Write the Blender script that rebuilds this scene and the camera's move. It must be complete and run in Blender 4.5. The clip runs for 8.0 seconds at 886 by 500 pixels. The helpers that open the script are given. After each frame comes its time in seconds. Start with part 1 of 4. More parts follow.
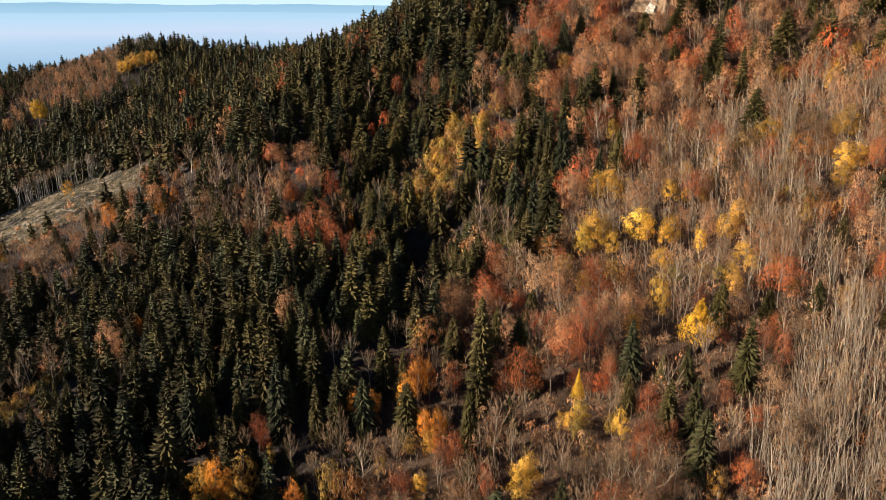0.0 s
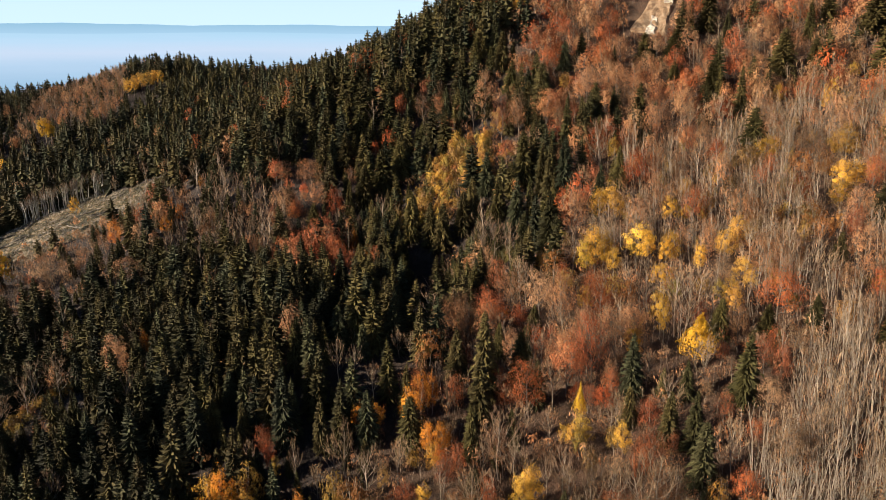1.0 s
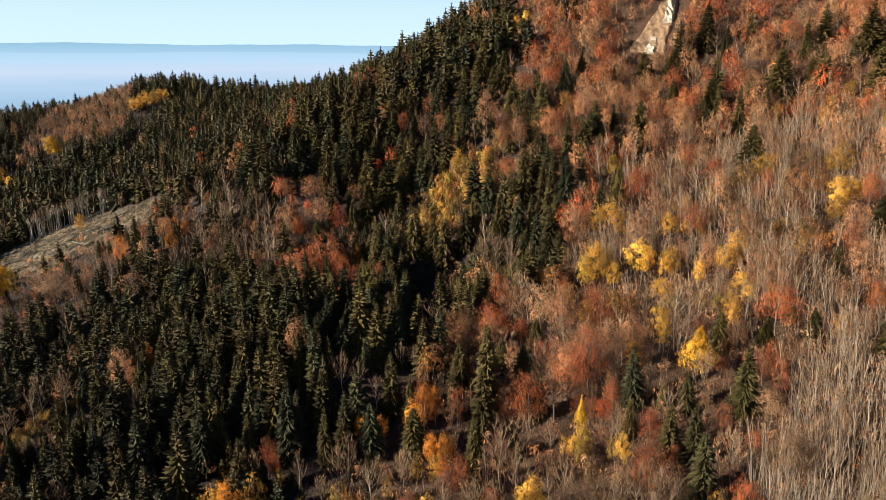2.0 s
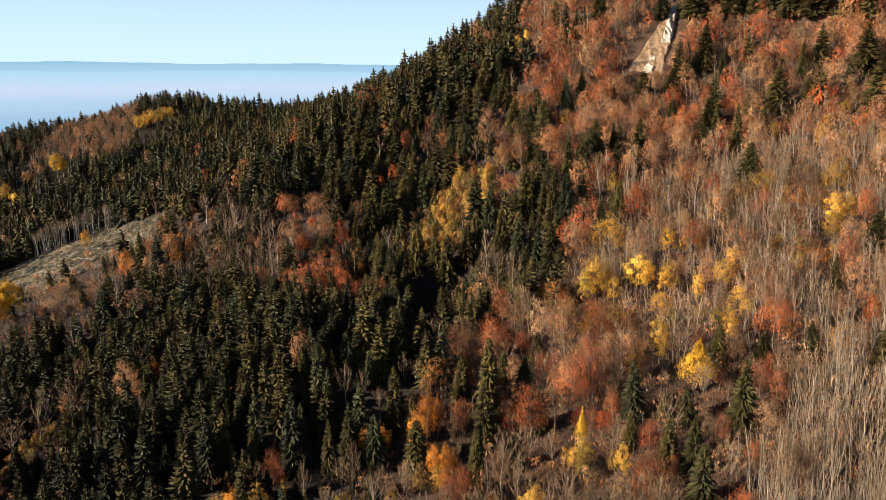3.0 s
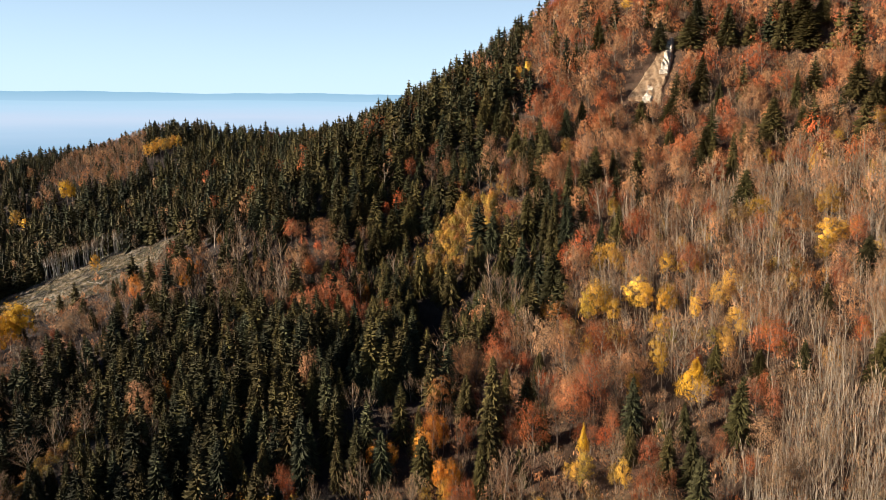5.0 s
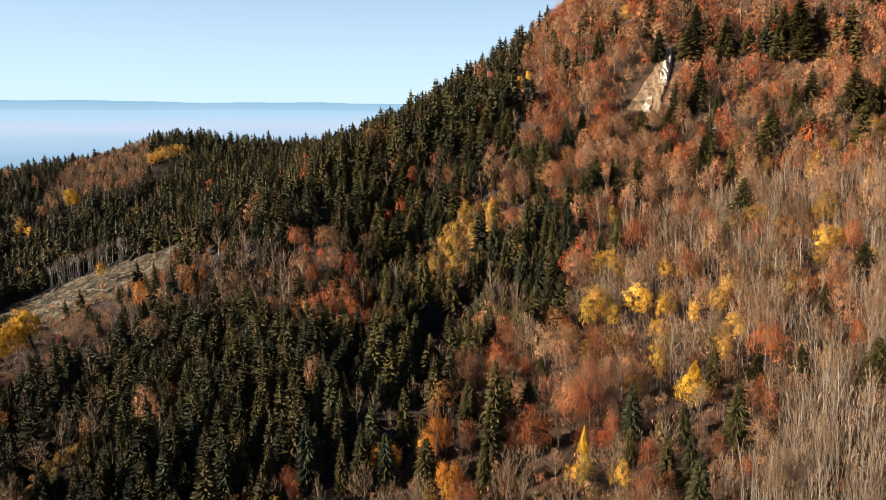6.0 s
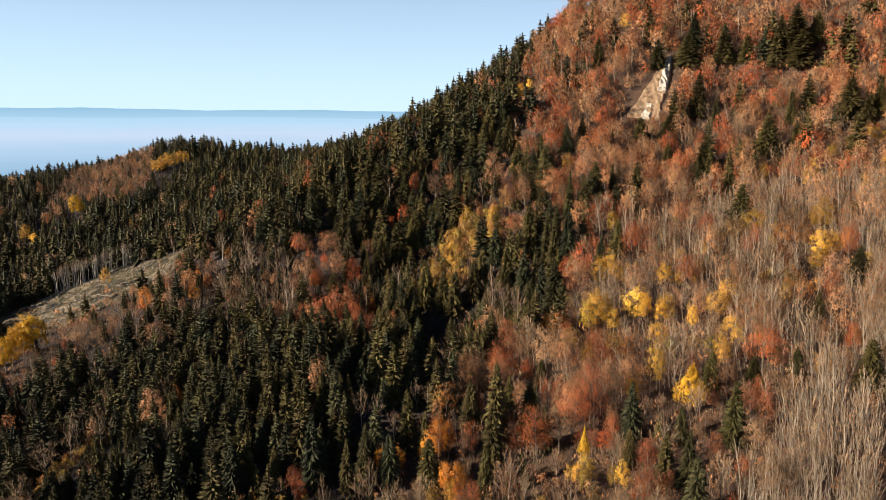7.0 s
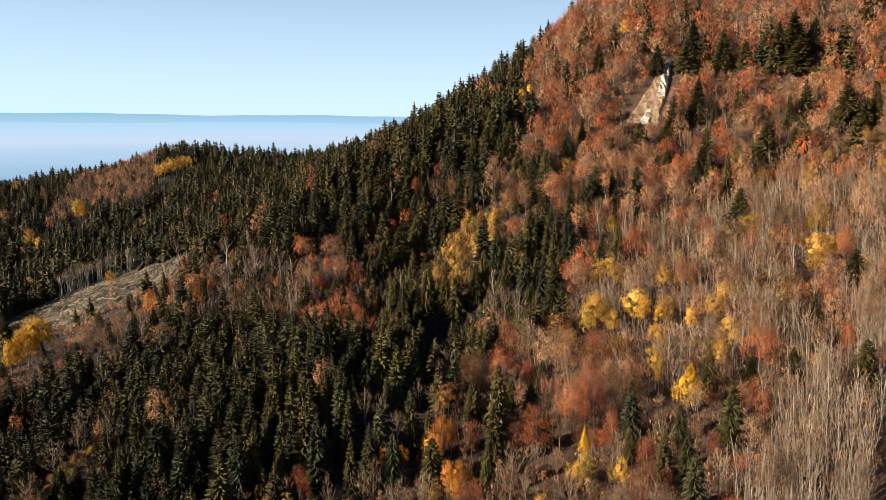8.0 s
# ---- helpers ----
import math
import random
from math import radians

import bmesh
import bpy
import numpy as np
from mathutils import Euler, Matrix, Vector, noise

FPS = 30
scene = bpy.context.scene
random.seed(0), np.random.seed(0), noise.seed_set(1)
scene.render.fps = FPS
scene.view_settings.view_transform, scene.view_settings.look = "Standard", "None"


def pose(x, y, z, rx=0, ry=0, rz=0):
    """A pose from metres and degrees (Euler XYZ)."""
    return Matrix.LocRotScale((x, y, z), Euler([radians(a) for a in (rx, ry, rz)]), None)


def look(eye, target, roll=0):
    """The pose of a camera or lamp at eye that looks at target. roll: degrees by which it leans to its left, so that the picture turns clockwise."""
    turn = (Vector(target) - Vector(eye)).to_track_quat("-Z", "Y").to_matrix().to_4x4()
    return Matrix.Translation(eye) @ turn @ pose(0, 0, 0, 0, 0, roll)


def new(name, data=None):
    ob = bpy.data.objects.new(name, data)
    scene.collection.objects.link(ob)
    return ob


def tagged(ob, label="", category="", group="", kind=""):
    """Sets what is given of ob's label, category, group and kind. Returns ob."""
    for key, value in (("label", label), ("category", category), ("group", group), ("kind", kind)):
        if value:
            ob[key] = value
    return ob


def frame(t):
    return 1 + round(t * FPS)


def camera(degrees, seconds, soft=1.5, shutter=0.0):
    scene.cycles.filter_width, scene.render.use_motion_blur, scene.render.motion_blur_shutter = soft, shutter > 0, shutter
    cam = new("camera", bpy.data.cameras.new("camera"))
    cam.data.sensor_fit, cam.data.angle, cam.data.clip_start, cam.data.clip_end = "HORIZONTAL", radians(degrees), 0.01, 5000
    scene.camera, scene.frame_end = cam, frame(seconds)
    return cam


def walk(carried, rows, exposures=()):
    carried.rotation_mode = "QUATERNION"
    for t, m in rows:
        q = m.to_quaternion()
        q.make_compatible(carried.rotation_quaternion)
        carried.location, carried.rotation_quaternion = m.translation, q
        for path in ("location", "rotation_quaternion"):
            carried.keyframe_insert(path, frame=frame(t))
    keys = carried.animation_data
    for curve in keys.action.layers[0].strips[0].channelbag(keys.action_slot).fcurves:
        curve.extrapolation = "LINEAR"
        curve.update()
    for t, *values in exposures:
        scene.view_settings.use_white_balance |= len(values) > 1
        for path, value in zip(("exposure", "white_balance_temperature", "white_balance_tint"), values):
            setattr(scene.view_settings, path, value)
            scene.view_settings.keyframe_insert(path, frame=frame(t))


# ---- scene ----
# camera: a drone that backs away from the slope, rises a little and tilts up
cam = camera(63.0, 8.0, soft=0.7)
PATH = [  # seconds, x, y, z, yaw, pitch, roll
    (0.0, 0.00, 0.00, 0.00, 0.229, -18.575, 0.154),
    (0.5, -0.19, -1.72, -0.05, 0.312, -17.832, 0.181),
    (1.0, -0.41, -3.53, -0.10, 0.387, -17.088, 0.205),
    (1.5, -0.65, -5.54, -0.14, 0.449, -16.367, 0.223),
    (3.0, -1.37, -11.89, -0.20, 0.595, -14.238, 0.277),
    (3.5, -1.64, -14.04, -0.23, 0.641, -13.579, 0.303),
    (4.0, -1.91, -16.27, -0.27, 0.678, -12.989, 0.318),
    (4.5, -2.24, -18.59, -0.30, 0.700, -12.442, 0.335),
    (6.0, -3.28, -25.76, -0.33, 0.780, -11.293, 0.350),
    (6.5, -3.58, -28.20, -0.35, 0.813, -10.987, 0.350),
    (7.0, -3.90, -30.59, -0.36, 0.838, -10.717, 0.345),
    (7.5, -4.23, -33.01, -0.37, 0.855, -10.510, 0.345),
    (8.0, -4.53, -35.42, -0.39, 0.881, -10.324, 0.342),
]


def aimed(x, y, z, yaw, pitch, roll):
    a, b = radians(yaw), radians(pitch)
    ahead = Vector((-math.sin(a) * math.cos(b), math.cos(a) * math.cos(b), math.sin(b)))
    return look((x, y, z), Vector((x, y, z)) + 100 * ahead, roll)


walk(cam, [(row[0], aimed(*row[1:])) for row in PATH], exposures=[(0.0, 1.56), (8.0, 1.56)])

# ---- light: low autumn sun from the left, clear sky ----
SUN_AZ, SUN_EL = -102.0, 19.0  # degrees from +y towards +x, and above the horizon
sun_dir = Vector((math.sin(radians(SUN_AZ)) * math.cos(radians(SUN_EL)), math.cos(radians(SUN_AZ)) * math.cos(radians(SUN_EL)), math.sin(radians(SUN_EL))))
sun = new("sun", bpy.data.lights.new("sun", "SUN"))
sun.data.energy, sun.data.angle, sun.data.color = 5.0, radians(0.5), (1.0, 0.88, 0.72)
sun.matrix_world = look(sun_dir * 900, (0, 0, 0))
world = bpy.data.worlds.new("sky")
scene.world = world
world.use_nodes = True
sky = world.node_tree.nodes.new("ShaderNodeTexSky")
sky.sky_type, sky.sun_disc = "NISHITA", False
sky.sun_elevation, sky.sun_rotation = radians(SUN_EL), radians(SUN_AZ)
sky.altitude, sky.air_density, sky.dust_density, sky.ozone_density = 2500, 0.6, 0.0, 3.0
back = world.node_tree.nodes["Background"]
back.inputs["Strength"].default_value = 0.05
def horizon_haze(t):
    """Pale haze that thickens towards the horizon all round, over the clear sky."""
    way = t.nodes.new("ShaderNodeTexCoord").outputs["Generated"]
    split = t.nodes.new("ShaderNodeSeparateXYZ")
    t.links.new(way, split.inputs[0])
    last = split.outputs["Z"]
    for op, v in (("ABSOLUTE", 0.0), ("SUBTRACT", 1.0), ("POWER", 3.7), ("MULTIPLY", 1.0)):
        n = t.nodes.new("ShaderNodeMath")
        n.operation = op
        if op == "SUBTRACT":
            n.inputs[0].default_value = v
            t.links.new(last, n.inputs[1])
        else:
            t.links.new(last, n.inputs[0])
            n.inputs[1].default_value = v
        last = n.outputs[0]
    tone = t.nodes.new("ShaderNodeMix")
    tone.data_type = "RGBA"
    tone.inputs[7].default_value = (4.85, 6.4, 7.5, 1)
    t.links.new(last, tone.inputs[0])
    t.links.new(sky.outputs[0], tone.inputs[6])
    t.links.new(tone.outputs[2], back.inputs["Color"])


horizon_haze(world.node_tree)

rng = np.random.default_rng(7)


# ---- materials ----
def material(name):
    m = bpy.data.materials.new(name)
    m.use_nodes = True
    t = m.node_tree
    return m, t, t.nodes["Principled BSDF"], t.nodes["Material Output"]


def ramp(t, stops):
    r = t.nodes.new("ShaderNodeValToRGB")
    e = r.color_ramp.elements
    while len(e) < len(stops):
        e.new(0.5)
    for k, (at, c) in enumerate(stops):
        e[k].position, e[k].color = at, (*c, 1)
    return r


def maths(t, op, a, b=0.0):
    n = t.nodes.new("ShaderNodeMath")
    n.operation = op
    for k, v in enumerate((a, b)):
        if isinstance(v, (int, float)):
            n.inputs[k].default_value = v
        else:
            t.links.new(v, n.inputs[k])
    return n.outputs[0]


def noise_tex(t, scale, detail=4.0, rough=0.6, coords=None):
    n = t.nodes.new("ShaderNodeTexNoise")
    n.inputs["Scale"].default_value, n.inputs["Detail"].default_value, n.inputs["Roughness"].default_value = scale, detail, rough
    if coords is None:
        coords = t.nodes.new("ShaderNodeNewGeometry").outputs["Position"]
    t.links.new(coords, n.inputs["Vector"])
    return n.outputs["Fac"]


def mixed(t, fac, a, b, kind="MIX"):
    n = t.nodes.new("ShaderNodeMix")
    n.data_type, n.blend_type = "RGBA", kind
    for k, v in ((0, fac), (6, a), (7, b)):
        if isinstance(v, (int, float)):
            n.inputs[k].default_value = v
        elif isinstance(v, tuple):
            n.inputs[k].default_value = (*v, 1)
        else:
            t.links.new(v, n.inputs[k])
    return n.outputs[2]


def foliage(name, stops, through_leaf=0.25, spread=0.16, needles=0.0, calm=False):
    """Leaves or needles: one hue a tree, each leaf a little lighter or darker, light shining through."""
    m, t, p, out = material(name)
    tint = t.nodes.new("ShaderNodeAttribute")
    tint.attribute_name = "tint"
    tree = t.nodes.new("ShaderNodeObjectInfo").outputs["Random"]
    pick = maths(t, "FRACT", maths(t, "ADD", tint.outputs["Fac"], tree))
    r = ramp(t, stops)
    t.links.new(pick, r.inputs[0])
    leaf = t.nodes.new("ShaderNodeNewGeometry").outputs["Random Per Island"]
    gain = maths(t, "ADD", maths(t, "MULTIPLY", leaf, 2 * spread), 1 - spread)
    patch = maths(t, "ADD", maths(t, "MULTIPLY", noise_tex(t, 0.45, 2), 0.7), 0.65)
    gain = maths(t, "MULTIPLY", gain, patch)
    own = maths(t, "FRACT", maths(t, "MULTIPLY", pick, 7.3))  # some trees paler, some darker
    gain = maths(t, "MULTIPLY", gain, maths(t, "ADD", maths(t, "MULTIPLY", own, 0.2 if calm else 1.0), 0.9 if calm else 0.5))
    if needles:  # dense sprays of needles: fine relief, with lit tips and shaded gaps painted into the colour
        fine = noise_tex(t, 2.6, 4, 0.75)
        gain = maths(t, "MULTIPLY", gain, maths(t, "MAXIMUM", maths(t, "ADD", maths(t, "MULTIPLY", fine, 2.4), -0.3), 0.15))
        b = t.nodes.new("ShaderNodeBump")
        b.inputs["Distance"].default_value, b.inputs["Strength"].default_value = needles, 1.0
        t.links.new(fine, b.inputs["Height"])
        t.links.new(b.outputs[0], p.inputs["Normal"])
    n = t.nodes.new("ShaderNodeVectorMath")
    n.operation = "SCALE"
    t.links.new(r.outputs[0], n.inputs[0])
    t.links.new(gain, n.inputs["Scale"])
    t.links.new(n.outputs[0], p.inputs["Base Color"])
    p.inputs["Roughness"].default_value = 0.65
    p.inputs["Specular IOR Level"].default_value = 0.08
    tr = t.nodes.new("ShaderNodeBsdfTranslucent")
    t.links.new(n.outputs[0], tr.inputs["Color"])
    mix = t.nodes.new("ShaderNodeMixShader")
    mix.inputs[0].default_value = through_leaf
    t.links.new(p.outputs[0], mix.inputs[1])
    t.links.new(tr.outputs[0], mix.inputs[2])
    t.links.new(mix.outputs[0], out.inputs["Surface"])
    return m


def bark(name, dark, light, scale=3.0):
    m, t, p, out = material(name)
    r = ramp(t, [(0.3, dark), (0.7, light)])
    t.links.new(noise_tex(t, scale, 5, 0.7), r.inputs[0])
    tint = t.nodes.new("ShaderNodeAttribute")
    tint.attribute_name = "tint"
    tree = maths(t, "FRACT", maths(t, "ADD", tint.outputs["Fac"], t.nodes.new("ShaderNodeObjectInfo").outputs["Random"]))
    n = t.nodes.new("ShaderNodeVectorMath")
    n.operation = "SCALE"
    t.links.new(r.outputs[0], n.inputs[0])
    t.links.new(maths(t, "ADD", maths(t, "MULTIPLY", tree, 0.6), 0.7), n.inputs["Scale"])
    t.links.new(n.outputs[0], p.inputs["Base Color"])
    p.inputs["Roughness"].default_value = 0.85
    return m


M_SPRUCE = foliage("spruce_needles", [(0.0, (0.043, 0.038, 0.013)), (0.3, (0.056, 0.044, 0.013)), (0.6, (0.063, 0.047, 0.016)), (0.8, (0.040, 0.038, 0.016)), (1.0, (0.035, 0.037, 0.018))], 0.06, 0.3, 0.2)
M_RUSSET = foliage("russet_leaves", [(0.0, (0.214, 0.063, 0.028)), (0.35, (0.304, 0.089, 0.029)), (0.7, (0.259, 0.091, 0.043)), (1.0, (0.349, 0.076, 0.022))], 0.28, 0.2)
M_BROWN = foliage("brown_leaves", [(0.0, (0.274, 0.138, 0.072)), (0.4, (0.331, 0.153, 0.067)), (0.75, (0.291, 0.173, 0.091)), (1.0, (0.353, 0.138, 0.053))], 0.28, 0.2)
M_YELLOW = foliage("yellow_leaves", [(0.0, (0.42, 0.215, 0.028)), (0.4, (0.50, 0.285, 0.045)), (0.75, (0.45, 0.235, 0.045)), (1.0, (0.66, 0.42, 0.062))], 0.25)
M_ORANGE = foliage("orange_leaves", [(0.0, (0.428, 0.148, 0.019)), (0.5, (0.482, 0.202, 0.024)), (1.0, (0.388, 0.109, 0.024))], 0.25)
M_OLIVE = foliage("olive_yellow_leaves", [(0.0, (0.144, 0.115, 0.035)), (0.25, (0.297, 0.184, 0.035)), (0.45, (0.189, 0.110, 0.045)), (0.65, (0.378, 0.221, 0.040)), (0.85, (0.270, 0.115, 0.040)), (1.0, (0.360, 0.152, 0.045))], 0.3)
M_GOLD = foliage("golden_leaves", [(0.0, (0.44, 0.25, 0.022)), (0.5, (0.52, 0.31, 0.028)), (1.0, (0.42, 0.21, 0.020))], 0.25, 0.25, calm=True)
M_TWIG = foliage("fine_twigs", [(0.0, (0.178, 0.113, 0.062)), (0.4, (0.205, 0.134, 0.077)), (0.7, (0.160, 0.093, 0.055)), (1.0, (0.225, 0.150, 0.090))], 0.05)
M_BARK = bark("grey_bark", (0.123, 0.092, 0.066), (0.260, 0.204, 0.145))
M_BEECH_BARK = bark("beech_bark", (0.068, 0.051, 0.036), (0.143, 0.112, 0.080))
M_BIRCH = bark("pale_bark", (0.135, 0.105, 0.076), (0.260, 0.208, 0.152))
M_PALE_BARK = bark("white_bark", (0.20, 0.18, 0.145), (0.40, 0.36, 0.30))
M_SPRUCE_BARK = bark("spruce_bark", (0.035, 0.025, 0.018), (0.085, 0.060, 0.043))


def ground_material():
    m, t, p, out = material("forest_floor")
    # litter colour darkened below its own brown to stand for shade between trees
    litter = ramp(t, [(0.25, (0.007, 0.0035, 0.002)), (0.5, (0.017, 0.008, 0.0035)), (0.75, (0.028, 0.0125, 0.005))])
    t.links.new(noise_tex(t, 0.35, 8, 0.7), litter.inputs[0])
    grass = ramp(t, [(0.40, (0.010, 0.009, 0.003)), (0.46, (0.034, 0.029, 0.010)), (0.50, (0.080, 0.060, 0.022)), (0.53, (0.165, 0.102, 0.045)), (0.56, (0.260, 0.215, 0.165)), (0.59, (0.030, 0.028, 0.010))])
    t.links.new(maths(t, "ADD", maths(t, "MULTIPLY", noise_tex(t, 0.22, 8, 0.72), 0.7), maths(t, "MULTIPLY", noise_tex(t, 0.05, 4, 0.6), 0.3)), grass.inputs[0])
    opened = t.nodes.new("ShaderNodeAttribute")
    opened.attribute_name = "open_ground"
    edge = maths(t, "ADD", opened.outputs["Fac"], maths(t, "MULTIPLY", maths(t, "SUBTRACT", noise_tex(t, 0.08, 5), 0.5), 0.8))
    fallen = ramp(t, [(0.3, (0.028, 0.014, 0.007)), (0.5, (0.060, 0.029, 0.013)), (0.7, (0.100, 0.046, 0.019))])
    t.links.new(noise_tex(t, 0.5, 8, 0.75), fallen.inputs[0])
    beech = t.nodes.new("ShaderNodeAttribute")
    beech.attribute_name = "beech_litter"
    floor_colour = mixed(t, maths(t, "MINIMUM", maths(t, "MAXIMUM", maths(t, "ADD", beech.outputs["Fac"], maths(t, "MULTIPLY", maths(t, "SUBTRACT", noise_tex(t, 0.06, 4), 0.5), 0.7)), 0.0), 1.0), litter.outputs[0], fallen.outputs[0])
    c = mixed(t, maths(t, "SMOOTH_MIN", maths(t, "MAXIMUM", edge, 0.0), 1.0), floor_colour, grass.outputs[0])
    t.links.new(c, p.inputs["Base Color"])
    p.inputs["Roughness"].default_value = 0.95
    b = t.nodes.new("ShaderNodeBump")
    b.inputs["Distance"].default_value = 1.2
    t.links.new(noise_tex(t, 0.7, 7, 0.75), b.inputs["Height"])
    t.links.new(b.outputs[0], p.inputs["Normal"])
    return m


def rock_material(name, stops, scale):
    m, t, p, out = material(name)
    r = ramp(t, stops)
    t.links.new(noise_tex(t, scale, 9, 0.7), r.inputs[0])
    t.links.new(r.outputs[0], p.inputs["Base Color"])
    p.inputs["Roughness"].default_value = 0.9
    b = t.nodes.new("ShaderNodeBump")
    b.inputs["Distance"].default_value = 0.5
    t.links.new(noise_tex(t, 1.3, 8, 0.7), b.inputs["Height"])
    t.links.new(b.outputs[0], p.inputs["Normal"])
    return m


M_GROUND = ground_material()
M_GRASS = foliage("dry_grass", [(0.0, (0.060, 0.055, 0.022)), (0.5, (0.110, 0.085, 0.035)), (1.0, (0.080, 0.050, 0.020))], 0.2)
M_ROCK = rock_material("limestone", [(0.3, (0.17, 0.12, 0.08)), (0.48, (0.33, 0.28, 0.22)), (0.7, (0.46, 0.42, 0.35))], 0.35)
M_SCREE = rock_material("tan_scree", [(0.3, (0.10, 0.055, 0.027)), (0.5, (0.19, 0.115, 0.06)), (0.75, (0.27, 0.20, 0.13))], 0.3)
M_LOG = bark("weathered_log", (0.110, 0.085, 0.060), (0.250, 0.210, 0.165), 1.5)


# ---- the lie of the land ----
SLOPE = (-38, 150, -68)  # height at the middle, rise per km to the east and north
FINE = (6, 4, 14, -3, -17, 15, 16, -7, -2, 5, -8, 37, 27, 8, -20, 28, 0, 2, -21, 4, -8,
        12, 12, -14, -8, 0, -4, -12, 29, 34, 3, -14, -41, -31, 11, 23, -4, -11, -8, 11, 22, 25)  # knolls and hollows, 120 m apart
COARSE = (42, 5, -34, -10, -4, 47, -14, -186, 104, 67, -145, 97, -41, -60, 131, 62, -144, 95,
          -154, -5, -98, -194, -48, -121, -45, 53, 322, 95, 35, -138, 91, 32, 18, 42, 66, -36)  # hills, 600 m apart
CREST = ((-440, 830, 12), (-330, 870, 36), (-220, 850, 31), (-110, 800, -15))  # the far wooded crest
KNOLLS = ((-117, 857, 14), (-81, 891, 34), (-52, 894, 26), (-153, 832, 9), (-190, 824, 5), (-230, 825, -22), (-271, 823, -6), (-311, 820, 5), (-356, 803, -5), (-412, 810, -7), (-505, 805, 4), (12, 625, -2), (46, 623, 7), (84, 650, -14), (123, 664, 11))  # rises and dips along the skyline


SHADING_RIDGES = ((-440, 215, 75, 62), (-400, 120, 60, 62), (-660, 600, 95, 85))  # unseen ridges added west of the view to block the sun: x, y, rise, width
GULLY = ((-40, 365, 19, 34), (-20, 440, 14, 40), (-16, 300, 14, 28), (6, 318, 12, 20), (-6, 255, 10, 22), (-150, 235, -10, 20), (-185, 280, 12, 30), (-14, 308, 9, 15), (-46, 248, -14, 34))  # the stream bed between the slopes: x, y, depth, width


def ground_z(x, y):
    """The ground's height in metres at arrays of places."""
    x, y = np.asarray(x, float), np.asarray(y, float)
    z = SLOPE[0] + SLOPE[1] * x / 1000 + SLOPE[2] * y / 1000
    k = 0
    for a in range(-360, 361, 120):
        for b in range(120, 721, 120):
            z = z + FINE[k] * np.exp(-((x - a) ** 2 + (y - b) ** 2) / (2 * 110.0**2))
            k += 1
    k = 0
    for a in range(-1800, 1201, 600):
        for b in range(-400, 2601, 600):
            z = z + COARSE[k] * np.exp(-((x - a) ** 2 + (y - b) ** 2) / (2 * 480.0**2))
            k += 1
    for a, b, h in CREST:
        z = z + h * np.exp(-((x - a) ** 2 + (y - b) ** 2) / (2 * 120.0**2))
    for a, b, h in KNOLLS:
        z = z + h * np.exp(-((x - a) ** 2 + (y - b) ** 2) / (2 * 42.0**2))
    for a, b, h, w in SHADING_RIDGES:
        z = z + h * np.exp(-((x - a) ** 2 + (y - b) ** 2) / (2 * w**2))
    for a, b, h, w in GULLY:
        z = z - h * np.exp(-((x - a) ** 2 + (y - b) ** 2) / (2 * w**2))
    spur = np.exp(-(((x + 262) / 52) ** 2 + ((y - 466) / 44) ** 2) ** 2)  # hummocks and ruts left by the felling
    z = z + spur * (0.75 * np.sin(x / 2.9 + 2 * np.sin(y / 7.1)) * np.sin(y / 2.1 + 1.7 * np.sin(x / 8.3)) + 0.9 * np.sin((y - 0.3 * x) / 3.7 + 1.5 * np.sin(x / 11)))
    rough = np.sin(x / 17 + 1.3 * np.sin(y / 23)) * np.sin(y / 19 + 0.7 * np.sin(x / 29)) * 1.3
    return z + rough + 0.5 * np.sin(x / 5.1 + y / 7.3) * np.sin(y / 4.7 - x / 9.1)


def inside(x, y, poly):
    """True where a place lies in the outline."""
    x, y = np.asarray(x, float), np.asarray(y, float)
    hit = np.zeros(x.shape, bool)
    for (ax, ay), (bx, by) in zip(poly, poly[1:] + poly[:1]):
        cross = ((ay > y) != (by > y)) & (x < (bx - ax) * (y - ay) / (by - ay + 1e-9) + ax)
        hit ^= cross
    return hit


CLEARING = [(-340, 468), (-308, 512), (-262, 524), (-199, 492), (-193, 466), (-211, 431), (-245, 432), (-263, 413), (-286, 406)]
BANK = [(-142, 268), (-151, 258), (-160, 212), (-154, 202), (-146, 236)]
SCAR = [(153, 509), (142, 505), (131, 497), (113, 480), (107, 470), (117, 458), (136, 457), (144, 476), (150, 490), (155, 502)]
SHADED_GULLY = [(-24, 338), (-12, 341), (-1, 322), (-4, 298), (-9, 262), (-17, 246), (-20, 252), (-17, 310)]  # part of the gully left treeless, as seen from the camera, to read as deep shade


def linked_mesh(name, verts, faces, mat, tint=None, smooth=False):
    """A mesh from arrays of corners and triangles (or quads)."""
    me = bpy.data.meshes.new(name)
    verts, faces = np.asarray(verts, np.float32), np.asarray(faces, np.int32)
    n = faces.shape[1]
    me.vertices.add(len(verts))
    me.vertices.foreach_set("co", verts.ravel())
    me.loops.add(faces.size)
    me.loops.foreach_set("vertex_index", faces.ravel())
    me.polygons.add(len(faces))
    me.polygons.foreach_set("loop_start", np.arange(len(faces), dtype=np.int32) * n)
    me.polygons.foreach_set("use_smooth", np.full(len(faces), smooth))
    if tint is not None:
        a = me.attributes.new("tint", "FLOAT", "POINT")
        a.data.foreach_set("value", np.asarray(tint, np.float32))
    me.materials.append(mat)
    me.update(calc_edges=True)
    me.validate()
    return me


def steps(parts):
    out = []
    for a, b, s in parts:
        out += list(np.arange(a, b, s))
    return np.array(out)


